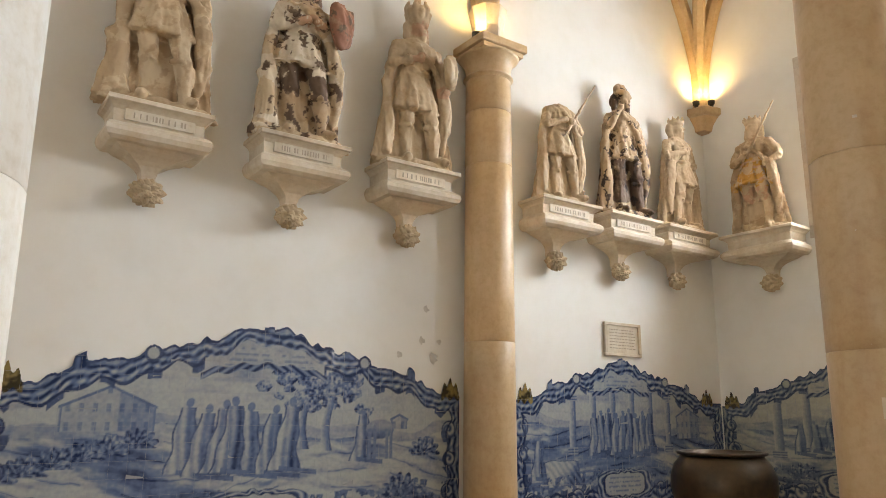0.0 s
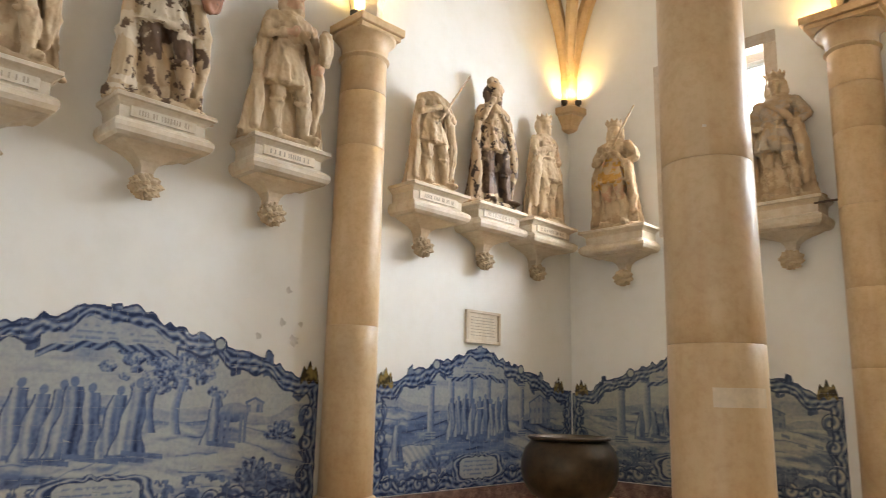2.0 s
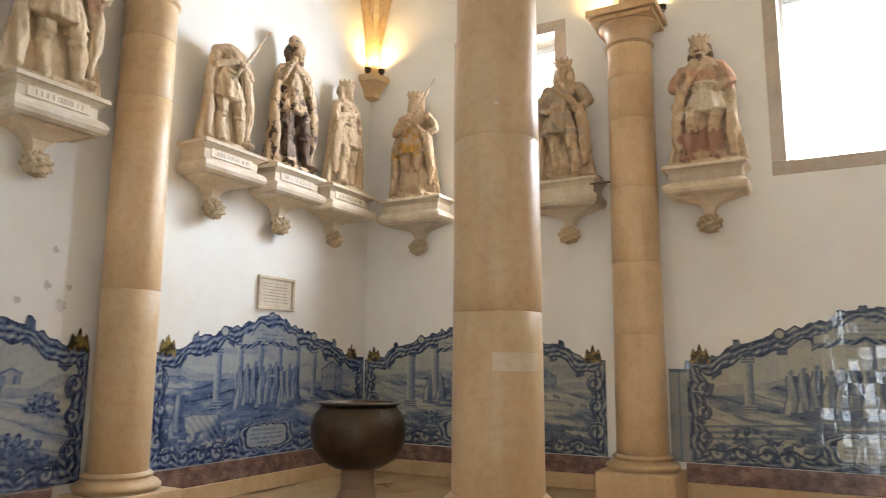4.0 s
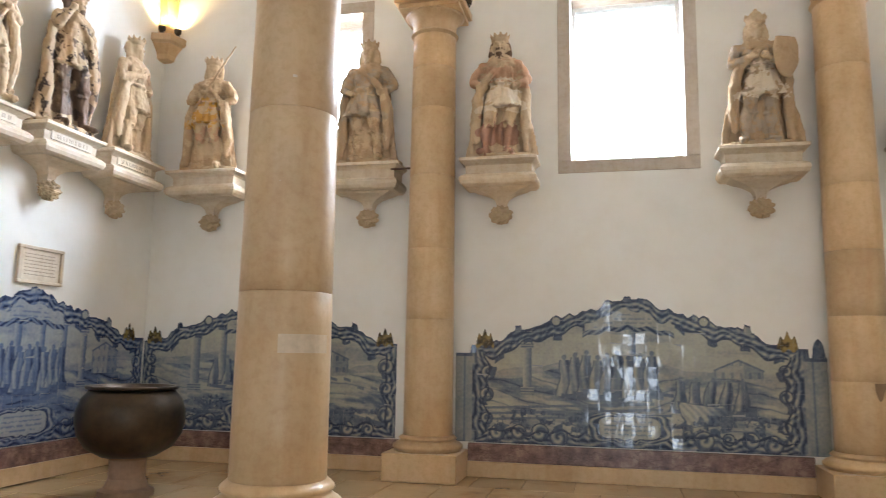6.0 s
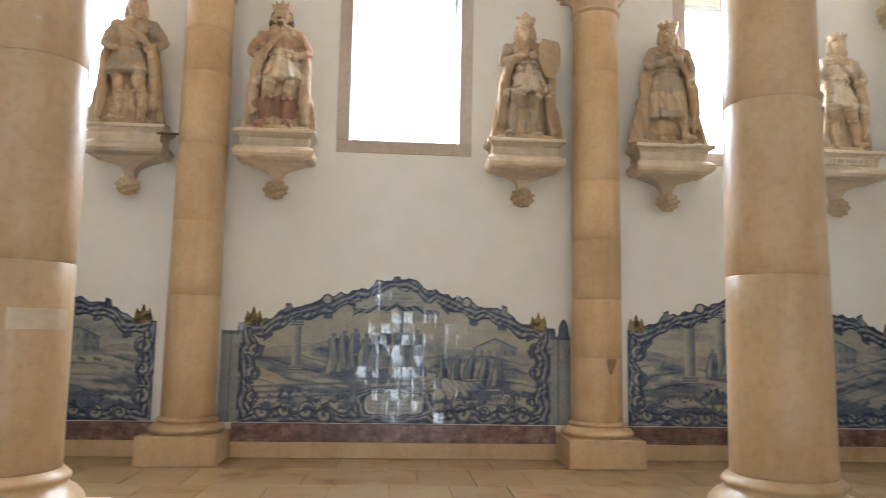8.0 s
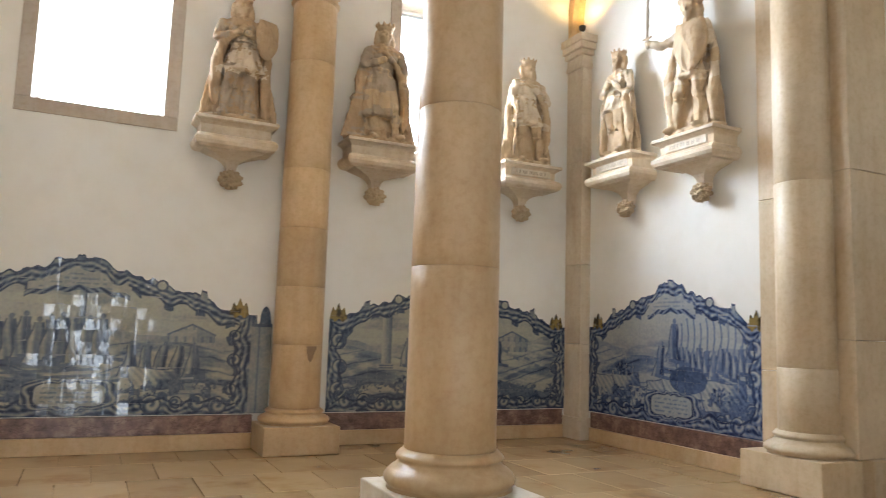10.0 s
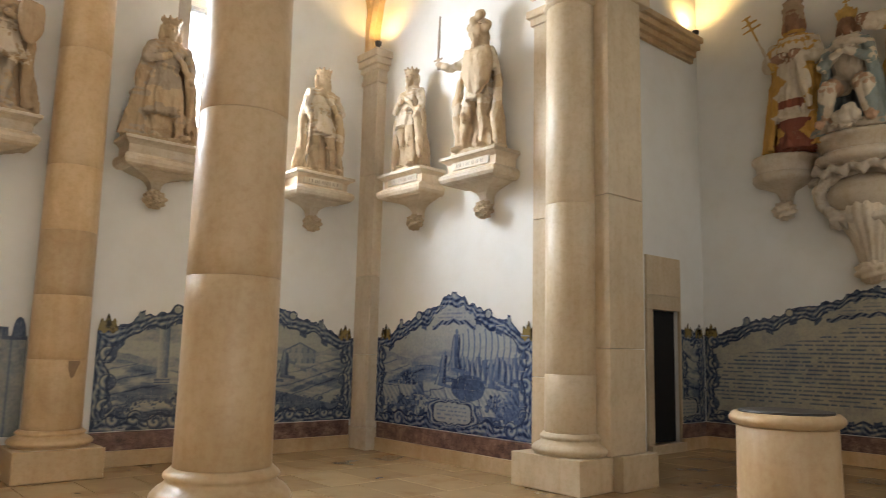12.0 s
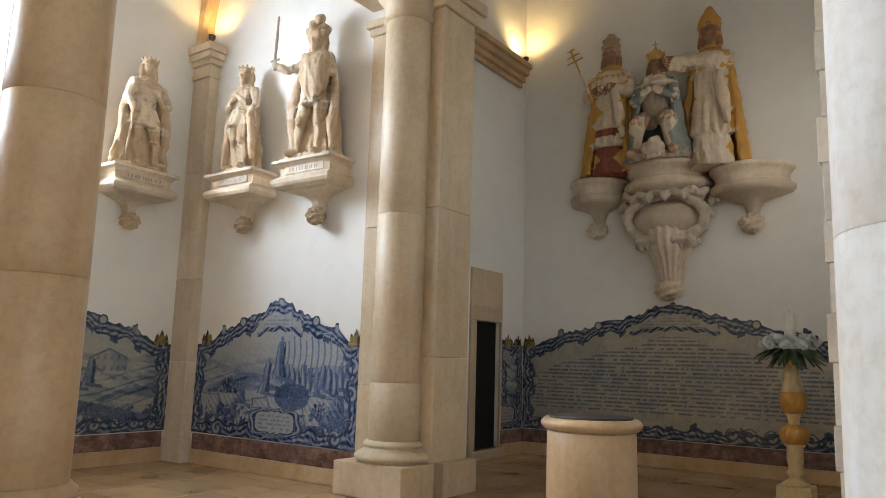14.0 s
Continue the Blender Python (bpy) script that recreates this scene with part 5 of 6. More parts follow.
    def paint(self, s, z):
        """The colour of the painted glaze at places along the panel."""
        sd = self.seed
        n1, n2 = vnoise(s * 2.2, z * 2.2, sd), vnoise(s * 2.2 + 9, z * 2.2 + 4, sd + 11)
        fine, grain = vnoise(s * 16, z * 16, sd + 21), vnoise(s * 40, z * 40, sd + 31, 2)
        streak = vnoise(s * 4 + 2 * n1, z * 20 + 3 * n2 + 2.5 * s, sd + 51, 3)
        self.ps, self.pz, self.n1, self.fine, self.grain, self.streak = s, z, n1, fine, grain, streak
        # pale sky with long washes, ground of thin slanting strokes, far hills
        hz = self.z0 + 0.72 * (self.zs - self.z0) + 0.08 * np.sin(s * 1.7 + sd) + 0.03 * np.sin(s * 6.1)
        sky = 0.1 + 0.2 * soft(vnoise(s * 1.2, z * 7, sd + 3), 0.5, 0.75)
        slope = z + 0.16 * np.sin(s * 1.9 + sd) + 0.1 * (n1 - 0.5)
        land = 0.14 + 0.4 * soft(vnoise(s * 1.7, slope * 7, sd + 5), 0.44, 0.68) + 0.6 * (streak - 0.5)
        crease = np.abs(np.mod(slope * 6.5 + 0.5 * n2, 1.0) - 0.5)
        land = land + 0.34 * soft(crease, 0.07, 0.0) * (n2 > 0.42) + 0.12 * soft(crease, 0.28, 0.0)
        d = np.where(z > hz, sky, land)
        ridge = hz + 0.14 * vnoise(s * 2.6, s * 0 + 2, sd + 8)
        d = np.where((z > hz - 0.02) & (z < ridge), 0.26 + 0.3 * (streak - 0.4), d)
        if self.text:
            d = np.full_like(s, 0.16) + 0.1 * (n1 - 0.5)
            row = np.floor(z / 0.062)
            line = (np.mod(z / 0.062, 1.0) < 0.42) & (vnoise(s * 26, row * 3.3, sd, 1) > 0.28)
            m = (z > self.z0 + 0.38) & (z < self.frame_top(s) - 0.46)
            d = np.where(m & line, 0.5 + 0.16 * (grain - 0.5), d)
        else:
            d = self.subject(d)
            low = self.z0 + 0.36 + 0.2 * (n1 - 0.3)
            d = np.where((z < low) & (fine + 0.35 * n2 > 0.7), 0.66 + 0.3 * (grain - 0.5), d)
        # scrolled frame: strands that run along the band
        ft = self.frame_top(s)
        sl = np.minimum(s - (self.fl - 0.13 if self.edge else 0), (self.fr + 0.13 if self.edge else self.w) - s)
        dt, ds, db = (ft - z) * 0.88, sl * 0.8 + 0.01, (z - self.z0) * 0.8 + 0.01
        dist = np.minimum(np.minimum(dt, ds), db)
        along = np.where((dist == dt) | (dist == db), s, z)
        band = 0.105 + 0.045 * np.abs(np.sin(along * 5.2 + sd)) + 0.018 * np.sin(along * 21 + sd) + 0.03 * (n2 - 0.5)
        n = np.clip(dist / band, 0, 2)
        leaf = vnoise(along * 24 + 2.5 * n, n * 4 + along * 2, sd + 61, 2)
        fr = 0.6 + 0.3 * np.sin(math.tau * (n * 2.2 + 0.3 * np.sin(along * 12 + sd + 3 * n1) + 0.1 * np.sin(along * 31)))
        fr = fr + 0.55 * (leaf - 0.5) + 0.2 * np.sin(along * 64 + 9 * n + 9 * n1) * soft(n, 0.2, 0.6)
        inband = n < 1
        for ms, mz, mr, hand in self.motifs():
            dx, dz = (s - ms) * hand, z - mz
            r = np.hypot(dx, dz)
            near = (r < mr) & (dist < band + 0.1)
            turn = np.sin(np.arctan2(dz, dx) + r / mr * 7.5)
            fr = np.where(near, 0.46 - 0.34 * turn + 0.2 * (fine - 0.5), fr)
            fr = np.where(near & (mr - r < 0.016), 0.82, fr)
            inband = inband | near
        d = np.where(inband, fr, d)
        d = np.where(np.abs(n - 1) < 0.09, 0.86, d)
        d = np.where((n > 1.09) & (n < 1.4) & (np.sin(along * 17 + sd) > 0.55), 0.74, d)
        # lettered cartouche below the crest and another at the foot
        au = np.abs(s - self.c)
        hw = 0.24 * (self.fr - self.c) + 0.08
        lo = self.zc - 0.33 - 0.08 * (au / hw) ** 2 + 0.014 * np.cos(au * 26)
        m = (au < hw) & (n > 0.8) & (z > lo)
        dash = (np.mod(z / 0.052, 1.0) < 0.4) & (vnoise(s * 30, np.floor(z / 0.052) * 1.7, sd, 1) > 0.35) & (au < hw * 0.8) & (n > 1.15) & (z > lo + 0.04)
        d = np.where(m, np.where(dash, 0.36, 0.17), d)
        d = np.where((au < hw + 0.03) & (np.abs(z - lo) < 0.03), 0.66 + 0.3 * np.sin(au * 60 + z * 90), d)
        if not self.text:
            dx, dz = s - self.c, z - self.z0 - 0.24
            e = (np.abs(dx / 0.4) ** 2.6 + np.abs(dz / 0.14) ** 2.6) ** 0.4 + 0.07 * np.cos(np.arctan2(dz, dx) * 8)
            dash = (np.mod(z / 0.052, 1.0) < 0.4) & (grain > 0.42)
            curl = 0.5 + 0.36 * np.sin(e * 26 + np.sin(np.arctan2(dz, dx) * 12) * 2)
            d = np.where((e < 1.32) & (z > self.z0 + 0.02), curl, d)
            d = np.where(e < 1.0, np.where(dash & (e < 0.8), 0.4, 0.12), d)
            d = np.where(np.abs(e - 1.02) < 0.05, 0.85, d)
        d = np.where(self.top(s) - z < 0.024, 0.8, d)
        if self.edge:
            out = (s < self.fl - 0.16) | (s > self.fr + 0.16)
            q = np.minimum(np.abs(s - self.fl + 0.26), np.abs(s - self.fr - 0.26))
            d = np.where(out, 0.28 + 0.16 * (n1 - 0.5) + 0.25 * (q < 0.012), d)
            d = np.where(out & (z > self.zs - 0.17), 0.7 + 0.3 * (fine - 0.5), d)
        rm = self.ring_mask(s, z)
        d = np.where(rm > 0, np.where(rm > 0.34, 0.1, 0.8), d)
        cell = np.random.RandomState(sd + 77).rand(64, 64)
        each = cell[(np.floor(z / TILE).astype(int)) % 64, (np.floor(s / TILE).astype(int)) % 64] - 0.5
        d = np.clip(d + 0.05 + 0.2 * (grain - 0.5) + 0.14 * (n1 - 0.5) + 0.07 * each, 0, 1)
        glaze, mid, ink = np.array([0.4, 0.41, 0.4]), np.array([0.115, 0.16, 0.28]), np.array([0.018, 0.03, 0.085])
        # north panels: veil of backlight glare put into the glaze; chapel panels share it
        if sd in (17, 22, 12, 33, 38):
            glaze, mid, ink = np.array([0.42, 0.405, 0.33]), np.array([0.125, 0.155, 0.21]), np.array([0.022, 0.036, 0.078])
        if self.text:
            glaze = np.array([0.52, 0.465, 0.35])
        t = soft(d, 0.0, 0.66)[..., None]
        col = glaze * (1 - t) + mid * t
        t = soft(d, 0.55, 1.0)[..., None]
        col = col * (1 - t) + ink * t
        yel = np.zeros_like(s)
        for f in (self.fl, self.fr):
            yel = np.maximum(yel, ((np.abs(s - f) < 0.12) & (z > self.zs - 0.05 + 0.02 * np.sin(s * 60))).astype(float))
        olive = np.array([0.21, 0.15, 0.05]) * (0.15 + 1.2 * soft(fine, 0.35, 0.65))[..., None] + 0.01
        return np.where(yel[..., None] > 0.5, olive, col)


def make_tile_glaze():
    m = Mat("tin_glaze", 0.1, spec=0.55)
    m.colour(m.mix(0.5, m.attr("paint"), m.ramp(m.noise(30, 4), [(0.3, (0.86, 0.86, 0.84)), (0.6, (1, 1, 1))]), "MULTIPLY"))
    m.rough(m.ramp(m.noise(8, 4), [(0.3, (0.03, 0.03, 0.03)), (0.7, (0.07, 0.07, 0.07))]))
    m.bump(m.noise(14, 2), 0.13, 0.012)
    return m.m


GLAZE = make_tile_glaze()
TILE, SUB = 0.14, 15


def tile_mesh(name, chunks):
    """One mesh of glazed squares from chunks of (corner grid points, quads, colours)."""
    vs, fs, cs, base = [], [], [], 0
    for p, q, c in chunks:
        vs.append(p)
        fs.append(q + base)
        cs.append(c)
        base += len(p)
    vs, fs, cs = np.concatenate(vs), np.concatenate(fs), np.concatenate(cs)
    me = bpy.data.meshes.new(name)
    me.from_pydata(vs.tolist(), [], fs.tolist())
    att = me.attributes.new("paint", "FLOAT_COLOR", "POINT")
    att.data.foreach_set("color", np.concatenate([cs, np.ones((len(cs), 1))], 1).astype("f").ravel())
    me.materials.append(GLAZE)
    me.shade_smooth()
    return me


def build_panel(m, spec, label):
    """A painted tile panel on the wall; local x along the wall, front towards -y."""
    root = tagged(new("tile_panel"), label, "tile panel", "tile panels")
    root.matrix_world = m
    rs = np.random.RandomState(spec.seed)
    whole, rest = [], []
    nx, nz = int(math.ceil(spec.w / TILE)), int(math.ceil((spec.zc + 0.25 - spec.z0) / TILE))
    quads = np.array([(j * (SUB + 1) + i, j * (SUB + 1) + i + 1, (j + 1) * (SUB + 1) + i + 1, (j + 1) * (SUB + 1) + i) for j in range(SUB) for i in range(SUB)])
    gap = 0.0006
    for a in range(nx):
        for b in range(nz):
            e = np.linspace(gap, TILE - gap, SUB + 1)
            s, z = np.meshgrid(np.minimum(a * TILE + e, spec.w), spec.z0 + b * TILE + e)
            s, z = s.ravel(), z.ravel()
            cs, cz = s[quads].mean(1), z[quads].mean(1)
            ok = spec.inside(cs, cz)
            if not ok.any():
                continue
            if not ok.all():
                # the cut edge follows the outline
                z = np.where(spec.ring_mask(s, z) > 0, z, np.minimum(z, spec.top(s)))
            tx, tz, lift = rs.normal(0, 0.017), rs.normal(0, 0.042), rs.uniform(0, 0.0015)
            q = (np.minimum(s - a * TILE, TILE) / TILE - 0.5, (z - spec.z0 - b * TILE) / TILE - 0.5)
            y = -0.014 - lift + (q[0] * tx + q[1] * tz) * TILE + 0.0025 * np.maximum(np.abs(q[0]), np.abs(q[1])) ** 6 * 14
            pts = np.stack([s, y, z], 1)
            (whole if ok.all() else rest).append((pts, quads[ok]))
    every = np.concatenate([p for p, _ in whole + rest])
    # brush strokes with soft edges: the mean of three near touches
    touches = [spec.paint(every[:, 0] + dx, every[:, 2] + dz) for dx, dz in ((-0.003, -0.002), (0.003, -0.001), (0.0, 0.003))]
    colours = np.split(sum(touches) / 3, len(whole) + len(rest))
    whole = [(p, f, c) for (p, f), c in zip(whole, colours)]
    rest = [(p, f, c) for (p, f), c in zip(rest, colours[len(whole):])]
    # the middle of the field as single tiles, the rest joined
    mid = sorted(range(len(whole)), key=lambda k: abs(whole[k][0][:, 0].mean() - spec.c))
    for k in mid[:300]:
        t = new("tile", tile_mesh("tile", [whole[k]]))
        t.parent = root
    rest += [whole[k] for k in mid[300:]]
    if rest:
        f = new("border_tiles", tile_mesh("border_tiles", rest))
        f.parent = root
        f["kind"] = "stuff"
    # mortar bed behind, following the outline
    bm = bmesh.new()
    n = int(spec.w / 0.02)
    ss = np.linspace(0.004, spec.w - 0.004, n)
    tt = spec.top(ss) - 0.012
    f0 = [bm.verts.new((x, -0.008, spec.z0)) for x in ss]
    f1 = [bm.verts.new((x, -0.008, z)) for x, z in zip(ss, tt)]
    b0 = [bm.verts.new((x, 0.02, spec.z0)) for x in ss]
    b1 = [bm.verts.new((x, 0.02, z)) for x, z in zip(ss, tt)]
    for i in range(n - 1):
        bm.faces.new((f0[i], f0[i + 1], f1[i + 1], f1[i]))
        bm.faces.new((f1[i], f1[i + 1], b1[i + 1], b1[i]))
    bm.faces.new((f0[0], f1[0], b1[0], b0[0]))
    bm.faces.new((f0[-1], b0[-1], b1[-1], f1[-1]))
    part("mortar_bed", bm, MORTAR, root)
    return root


MORTAR = plain("mortar", (0.3, 0.31, 0.33), 0.9)
AZ = "blue-and-white painted tile panel with scrolled outline"
build_panel(pose(XA, 0.72, 0, rz=90), Panel(4.5, 2.28, 0.18, 4.38, 0.42, 1.72, 2.26, 5), AZ + " and a landscape")
build_panel(pose(XA, 5.98, 0, rz=90), Panel(3.98, 1.86, 0.2, 3.66, 0.42, 1.7, 2.16, 7), AZ + " showing a portico")
build_panel(pose(XA + 0.02, YB, 0), Panel(3.8, 1.82, 0.16, 3.63, 0.42, 1.67, 2.17, 12), AZ + " in the corner")
build_panel(pose(-2.13, YB, 0), Panel(4.42, 2.17, 0.38, 4.0, 0.42, 1.67, 2.2, 17, edge_fins=True), AZ + " and pale sides")
build_panel(pose(3.04, YB, 0), Panel(3.76, 1.8, 0.12, 3.6, 0.42, 1.67, 2.17, 22), AZ + " by the column")
build_panel(pose(XC, 9.58, 0, rz=-90), Panel(3.16, 1.71, 0.2, 3.07, 0.42, 1.69, 2.21, 27), AZ + " showing rocks")
build_panel(pose(11.8, 6.88, 0, rz=-90), Panel(5.3, 2.68, 0.12, 5.2, 0.42, 1.86, 2.46, 33, text=True), "blue-framed tile panel filled with lines of painted script")
build_panel(pose(11.03, 6.9, 0), Panel(0.74, 0.1, 0.25, 0.6, 0.42, 1.84, 1.86, 38), "narrow dark blue painted tile strip beside the doorway")

# ---- loose and small things ----
# bronze cauldron on a stone foot
BRONZE = Mat("dark_bronze", 0.42, 0.85)
BRONZE.colour(BRONZE.ramp(BRONZE.noise(5, 6, 0.6), [(0.3, (0.035, 0.028, 0.02)), (0.6, (0.075, 0.05, 0.03)), (0.8, (0.05, 0.06, 0.045))]))
BRONZE.bump(BRONZE.noise(12, 4), 0.15, 0.01)
root = tagged(new("cauldron"), "huge dark bronze cauldron on a short round stone foot", "cauldron")
root.matrix_world = pose(-5.15, 7.6, 0) @ Matrix.Scale(0.93, 4)
bm = bmesh.new()
lathe(bm, [(0.2, 0.0), (0.3, 0.0), (0.3, 0.07), (0.24, 0.1), (0.2, 0.2), (0.2, 0.4), (0.23, 0.44)], 36)
part("stone_foot", bm, plain("brown_stone", (0.28, 0.17, 0.1), 0.8), root, "worn brown stone foot", smooth=False)
bm = bmesh.new()
lathe(bm, [(0.1, 0.42), (0.3, 0.44), (0.47, 0.54), (0.56, 0.68), (0.59, 0.82), (0.585, 0.95), (0.54, 1.08), (0.48, 1.15), (0.465, 1.18), (0.44, 1.18), (0.45, 1.12), (0.52, 0.98), (0.53, 0.8), (0.4, 0.55), (0.1, 0.5)], 48)
part("bowl", bm, BRONZE.m, root, smooth=True)
bm = bmesh.new()
lathe(bm, [(0.465, 1.181), (0.5, 1.19), (0.51, 1.21), (0.5, 1.225), (0.45, 1.22), (0.44, 1.185)], 48)
part("rim", bm, BRONZE.m, root, smooth=True)

# stone well head with a dark lid
root = tagged(new("stone_well_head"), "round pale stone well head with a moulded rim", "well head")
root.matrix_world = pose(6.78, 3.36, 0) @ Matrix.Diagonal((0.86, 0.86, 1.04, 1))
bm = bmesh.new()
lathe(bm, [(0.52, 0.0), (0.5, 0.04), (0.485, 0.1), (0.48, 0.5), (0.475, 0.86), (0.465, 0.87)], 56)
part("drum", bm, STONE_EVEN, root, smooth=True)
bm = bmesh.new()
lathe(bm, [(0.47, 0.871)] + torus_profile(0.5, 0.88, 0.1, 0.045) + [(0.49, 0.985), (0.43, 0.98), (0.42, 0.9)], 56)
part("rim", bm, STONE_EVEN, root, smooth=True)
bm = bmesh.new()
lathe(bm, [(0.435, 0.97), (0.45, 0.988), (0.445, 1.0), (0.2, 1.012), (0.01, 1.014)], 48)
part("lid", bm, plain("dark_lid", (0.045, 0.035, 0.03), 0.5), root, "flat dark brown lid")

# gilded candle stand with flowers and a candle
GILT = Mat("gilded_wood", 0.4, 0.25)
GILT.colour(GILT.ramp(GILT.noise(9, 5), [(0.3, (0.42, 0.19, 0.03)), (0.55, (0.58, 0.3, 0.05)), (0.75, (0.68, 0.44, 0.14))]))
GILT.bump(GILT.noise(30, 4), 0.2, 0.006)
root = tagged(new("candle_stand"), "turned gilded wooden candle stand beside the tile panel", "candle stand")
CX, CY, CS = 10.24, 2.24, Matrix.Diagonal((0.7, 0.7, 1.3, 1))
root.matrix_world = pose(CX, CY, 0) @ CS
IVORY = plain("ivory_painted_wood", (0.72, 0.52, 0.24), 0.35)
part("base", boxed(-0.28, 0.28, -0.28, 0.28, 0.0, 0.12, 0.02), IVORY, root)
bm = bmesh.new()
lathe(bm, [(0.24, 0.121), (0.22, 0.14), (0.12, 0.17), (0.1, 0.2), (0.15, 0.225), (0.15, 0.24), (0.11, 0.26), (0.14, 0.36), (0.13, 0.46), (0.17, 0.475), (0.17, 0.49)], 32)
part("lower_stem", bm, IVORY, root, "ivory-painted turned stem", smooth=True)
bm = bmesh.new()
lathe(bm, [(0.17, 0.491), (0.21, 0.52), (0.235, 0.57), (0.22, 0.62), (0.16, 0.655), (0.1, 0.67)], 48, lobes=14, depth=0.05)
part("knop", bm, GILT.m, root, "gilded gadrooned knop", smooth=True)
bm = bmesh.new()
lathe(bm, [(0.1, 0.671), (0.09, 0.72), (0.12, 0.755), (0.13, 0.77)], 32)
part("collar", bm, IVORY, root, smooth=True)
bm = bmesh.new()
lathe(bm, [(0.13, 0.771), (0.19, 0.8), (0.22, 0.85), (0.225, 0.93), (0.2, 0.97)], 48, lobes=8, depth=0.04)
part("leaf_bulb", bm, GILT.m, root, "gilded leaf-carved bulb", smooth=True)
bm = bmesh.new()
lathe(bm, [(0.195, 0.971), (0.17, 1.04), (0.125, 1.14), (0.1, 1.22)], 32, lobes=8, depth=0.03)
part("neck", bm, IVORY, root, "ivory-painted fluted neck", smooth=True)
bm = bmesh.new()
lathe(bm, [(0.1, 1.221), (0.11, 1.26), (0.14, 1.3), (0.15, 1.33)], 32)
part("cup", bm, GILT.m, root, smooth=True)
GREEN = plain("dark_leaf_green", (0.05, 0.09, 0.03), 0.5)
PETAL = plain("white_petal", (0.78, 0.78, 0.74), 0.6)
root2 = tagged(new("flower_arrangement"), "white flowers with drooping dark green leaves round the candle", "flowers")
root2.matrix_world = pose(CX, CY, 1.74) @ Matrix.Scale(0.98, 4)
rnd = random.Random(5)
bm = bmesh.new()
for k in range(60):
    a, el, ln = rnd.uniform(0, math.tau), rnd.uniform(-0.35, 0.25), rnd.uniform(0.22, 0.4)
    p0 = Vector((0.06 * math.cos(a), 0.06 * math.sin(a), 0.04))
    prev = None
    for j in range(4):
        f = j / 3
        c = p0 + Vector((math.cos(a) * math.cos(el), math.sin(a) * math.cos(el), math.sin(el))) * ln * f + Vector((0, 0, -0.16 * f * f))
        wd = 0.045 * math.sin(math.pi * (0.15 + 0.8 * f)) + 0.002
        sd = Vector((-math.sin(a), math.cos(a), 0.3)) * wd
        cur = [bm.verts.new(c - sd), bm.verts.new(c + Vector((0, 0, 0.01))), bm.verts.new(c + sd)]
        if prev:
            bm.faces.new((prev[0], prev[1], cur[1], cur[0]))
            bm.faces.new((prev[1], prev[2], cur[2], cur[1]))
        prev = cur
part("leaves", bm, GREEN, root2)["kind"] = "stuff"
for k in range(38):
    a, up = k * 2.39996, 0.1 + 0.8 * ((k * 7) % 38) / 38
    away = Vector((math.cos(a) * math.cos(up), math.sin(a) * math.cos(up), math.sin(up)))
    c = Vector((away.x * 0.3, away.y * 0.3, 0.06 + away.z * 0.17)) * rnd.uniform(0.92, 1.1)
    turn = away.to_track_quat('Z', 'Y')
    bm = bmesh.new()
    for q in range(3):
        for j in range(7):
            b = math.tau * j / 7 + q * 0.4
            o = Vector((math.cos(b), math.sin(b), 0)) * (0.07 - 0.016 * q)
            w0 = Vector((-math.sin(b), math.cos(b), 0)) * 0.03
            lift = Vector((0, 0, 0.012 + 0.016 * q))
            vs = [bm.verts.new(c + turn @ v) for v in (Vector((0, 0, 0.01 * q)), o * 0.6 + w0 + lift, o + lift * 1.4, o * 0.6 - w0 + lift)]
            bm.faces.new(vs)
    part("flower", bm, PETAL, root2)
WAX = plain("candle_wax", (0.78, 0.72, 0.6), 0.45)
root3 = tagged(new("candle"), "thick cream altar candle standing in the flowers", "candle")
root3.matrix_world = pose(CX, CY, 1.74) @ Matrix.Diagonal((1.15, 1.15, 0.98, 1))
bm = bmesh.new()
lathe(bm, [(0.06, 0.0), (0.06, 0.5), (0.055, 0.51), (0.045, 0.5), (0.01, 0.495)], 20)
part("wax", bm, WAX, root3, smooth=False)
bm = bmesh.new()
lathe(bm, [(0.004, 0.49), (0.004, 0.53)], 6)
part("wick", bm, DARK, root3)

# framed plaque on the west wall
root = tagged(new("wall_plaque"), "small framed stone plaque with illegible lines of lettering", "plaque")
root.matrix_world = pose(XA, 7.9, 2.48, rz=90)
part("slab", boxed(-0.3, 0.3, -0.02, 0.01, -0.18, 0.18, 0.003), STONE_PALE, root)
for q in ((-0.35, 0.35, 0.18, 0.22), (-0.35, 0.35, -0.22, -0.18), (-0.35, -0.3, -0.179, 0.179), (0.3, 0.35, -0.179, 0.179)):
    part("frame", boxed(q[0], q[1], -0.04, 0.01, q[2], q[3], 0.006), STONE_BRACKET, root)
bm = bmesh.new()
for k in range(7):
    x = -0.25
    while x < 0.22:
        wd = rnd.uniform(0.02, 0.06)
        box(bm, x, min(x + wd, 0.25), -0.0225, -0.02, 0.12 - k * 0.04, 0.132 - k * 0.04)
        x += wd + 0.015
part("lettering", bm, LETTERING, root)["kind"] = "stuff"

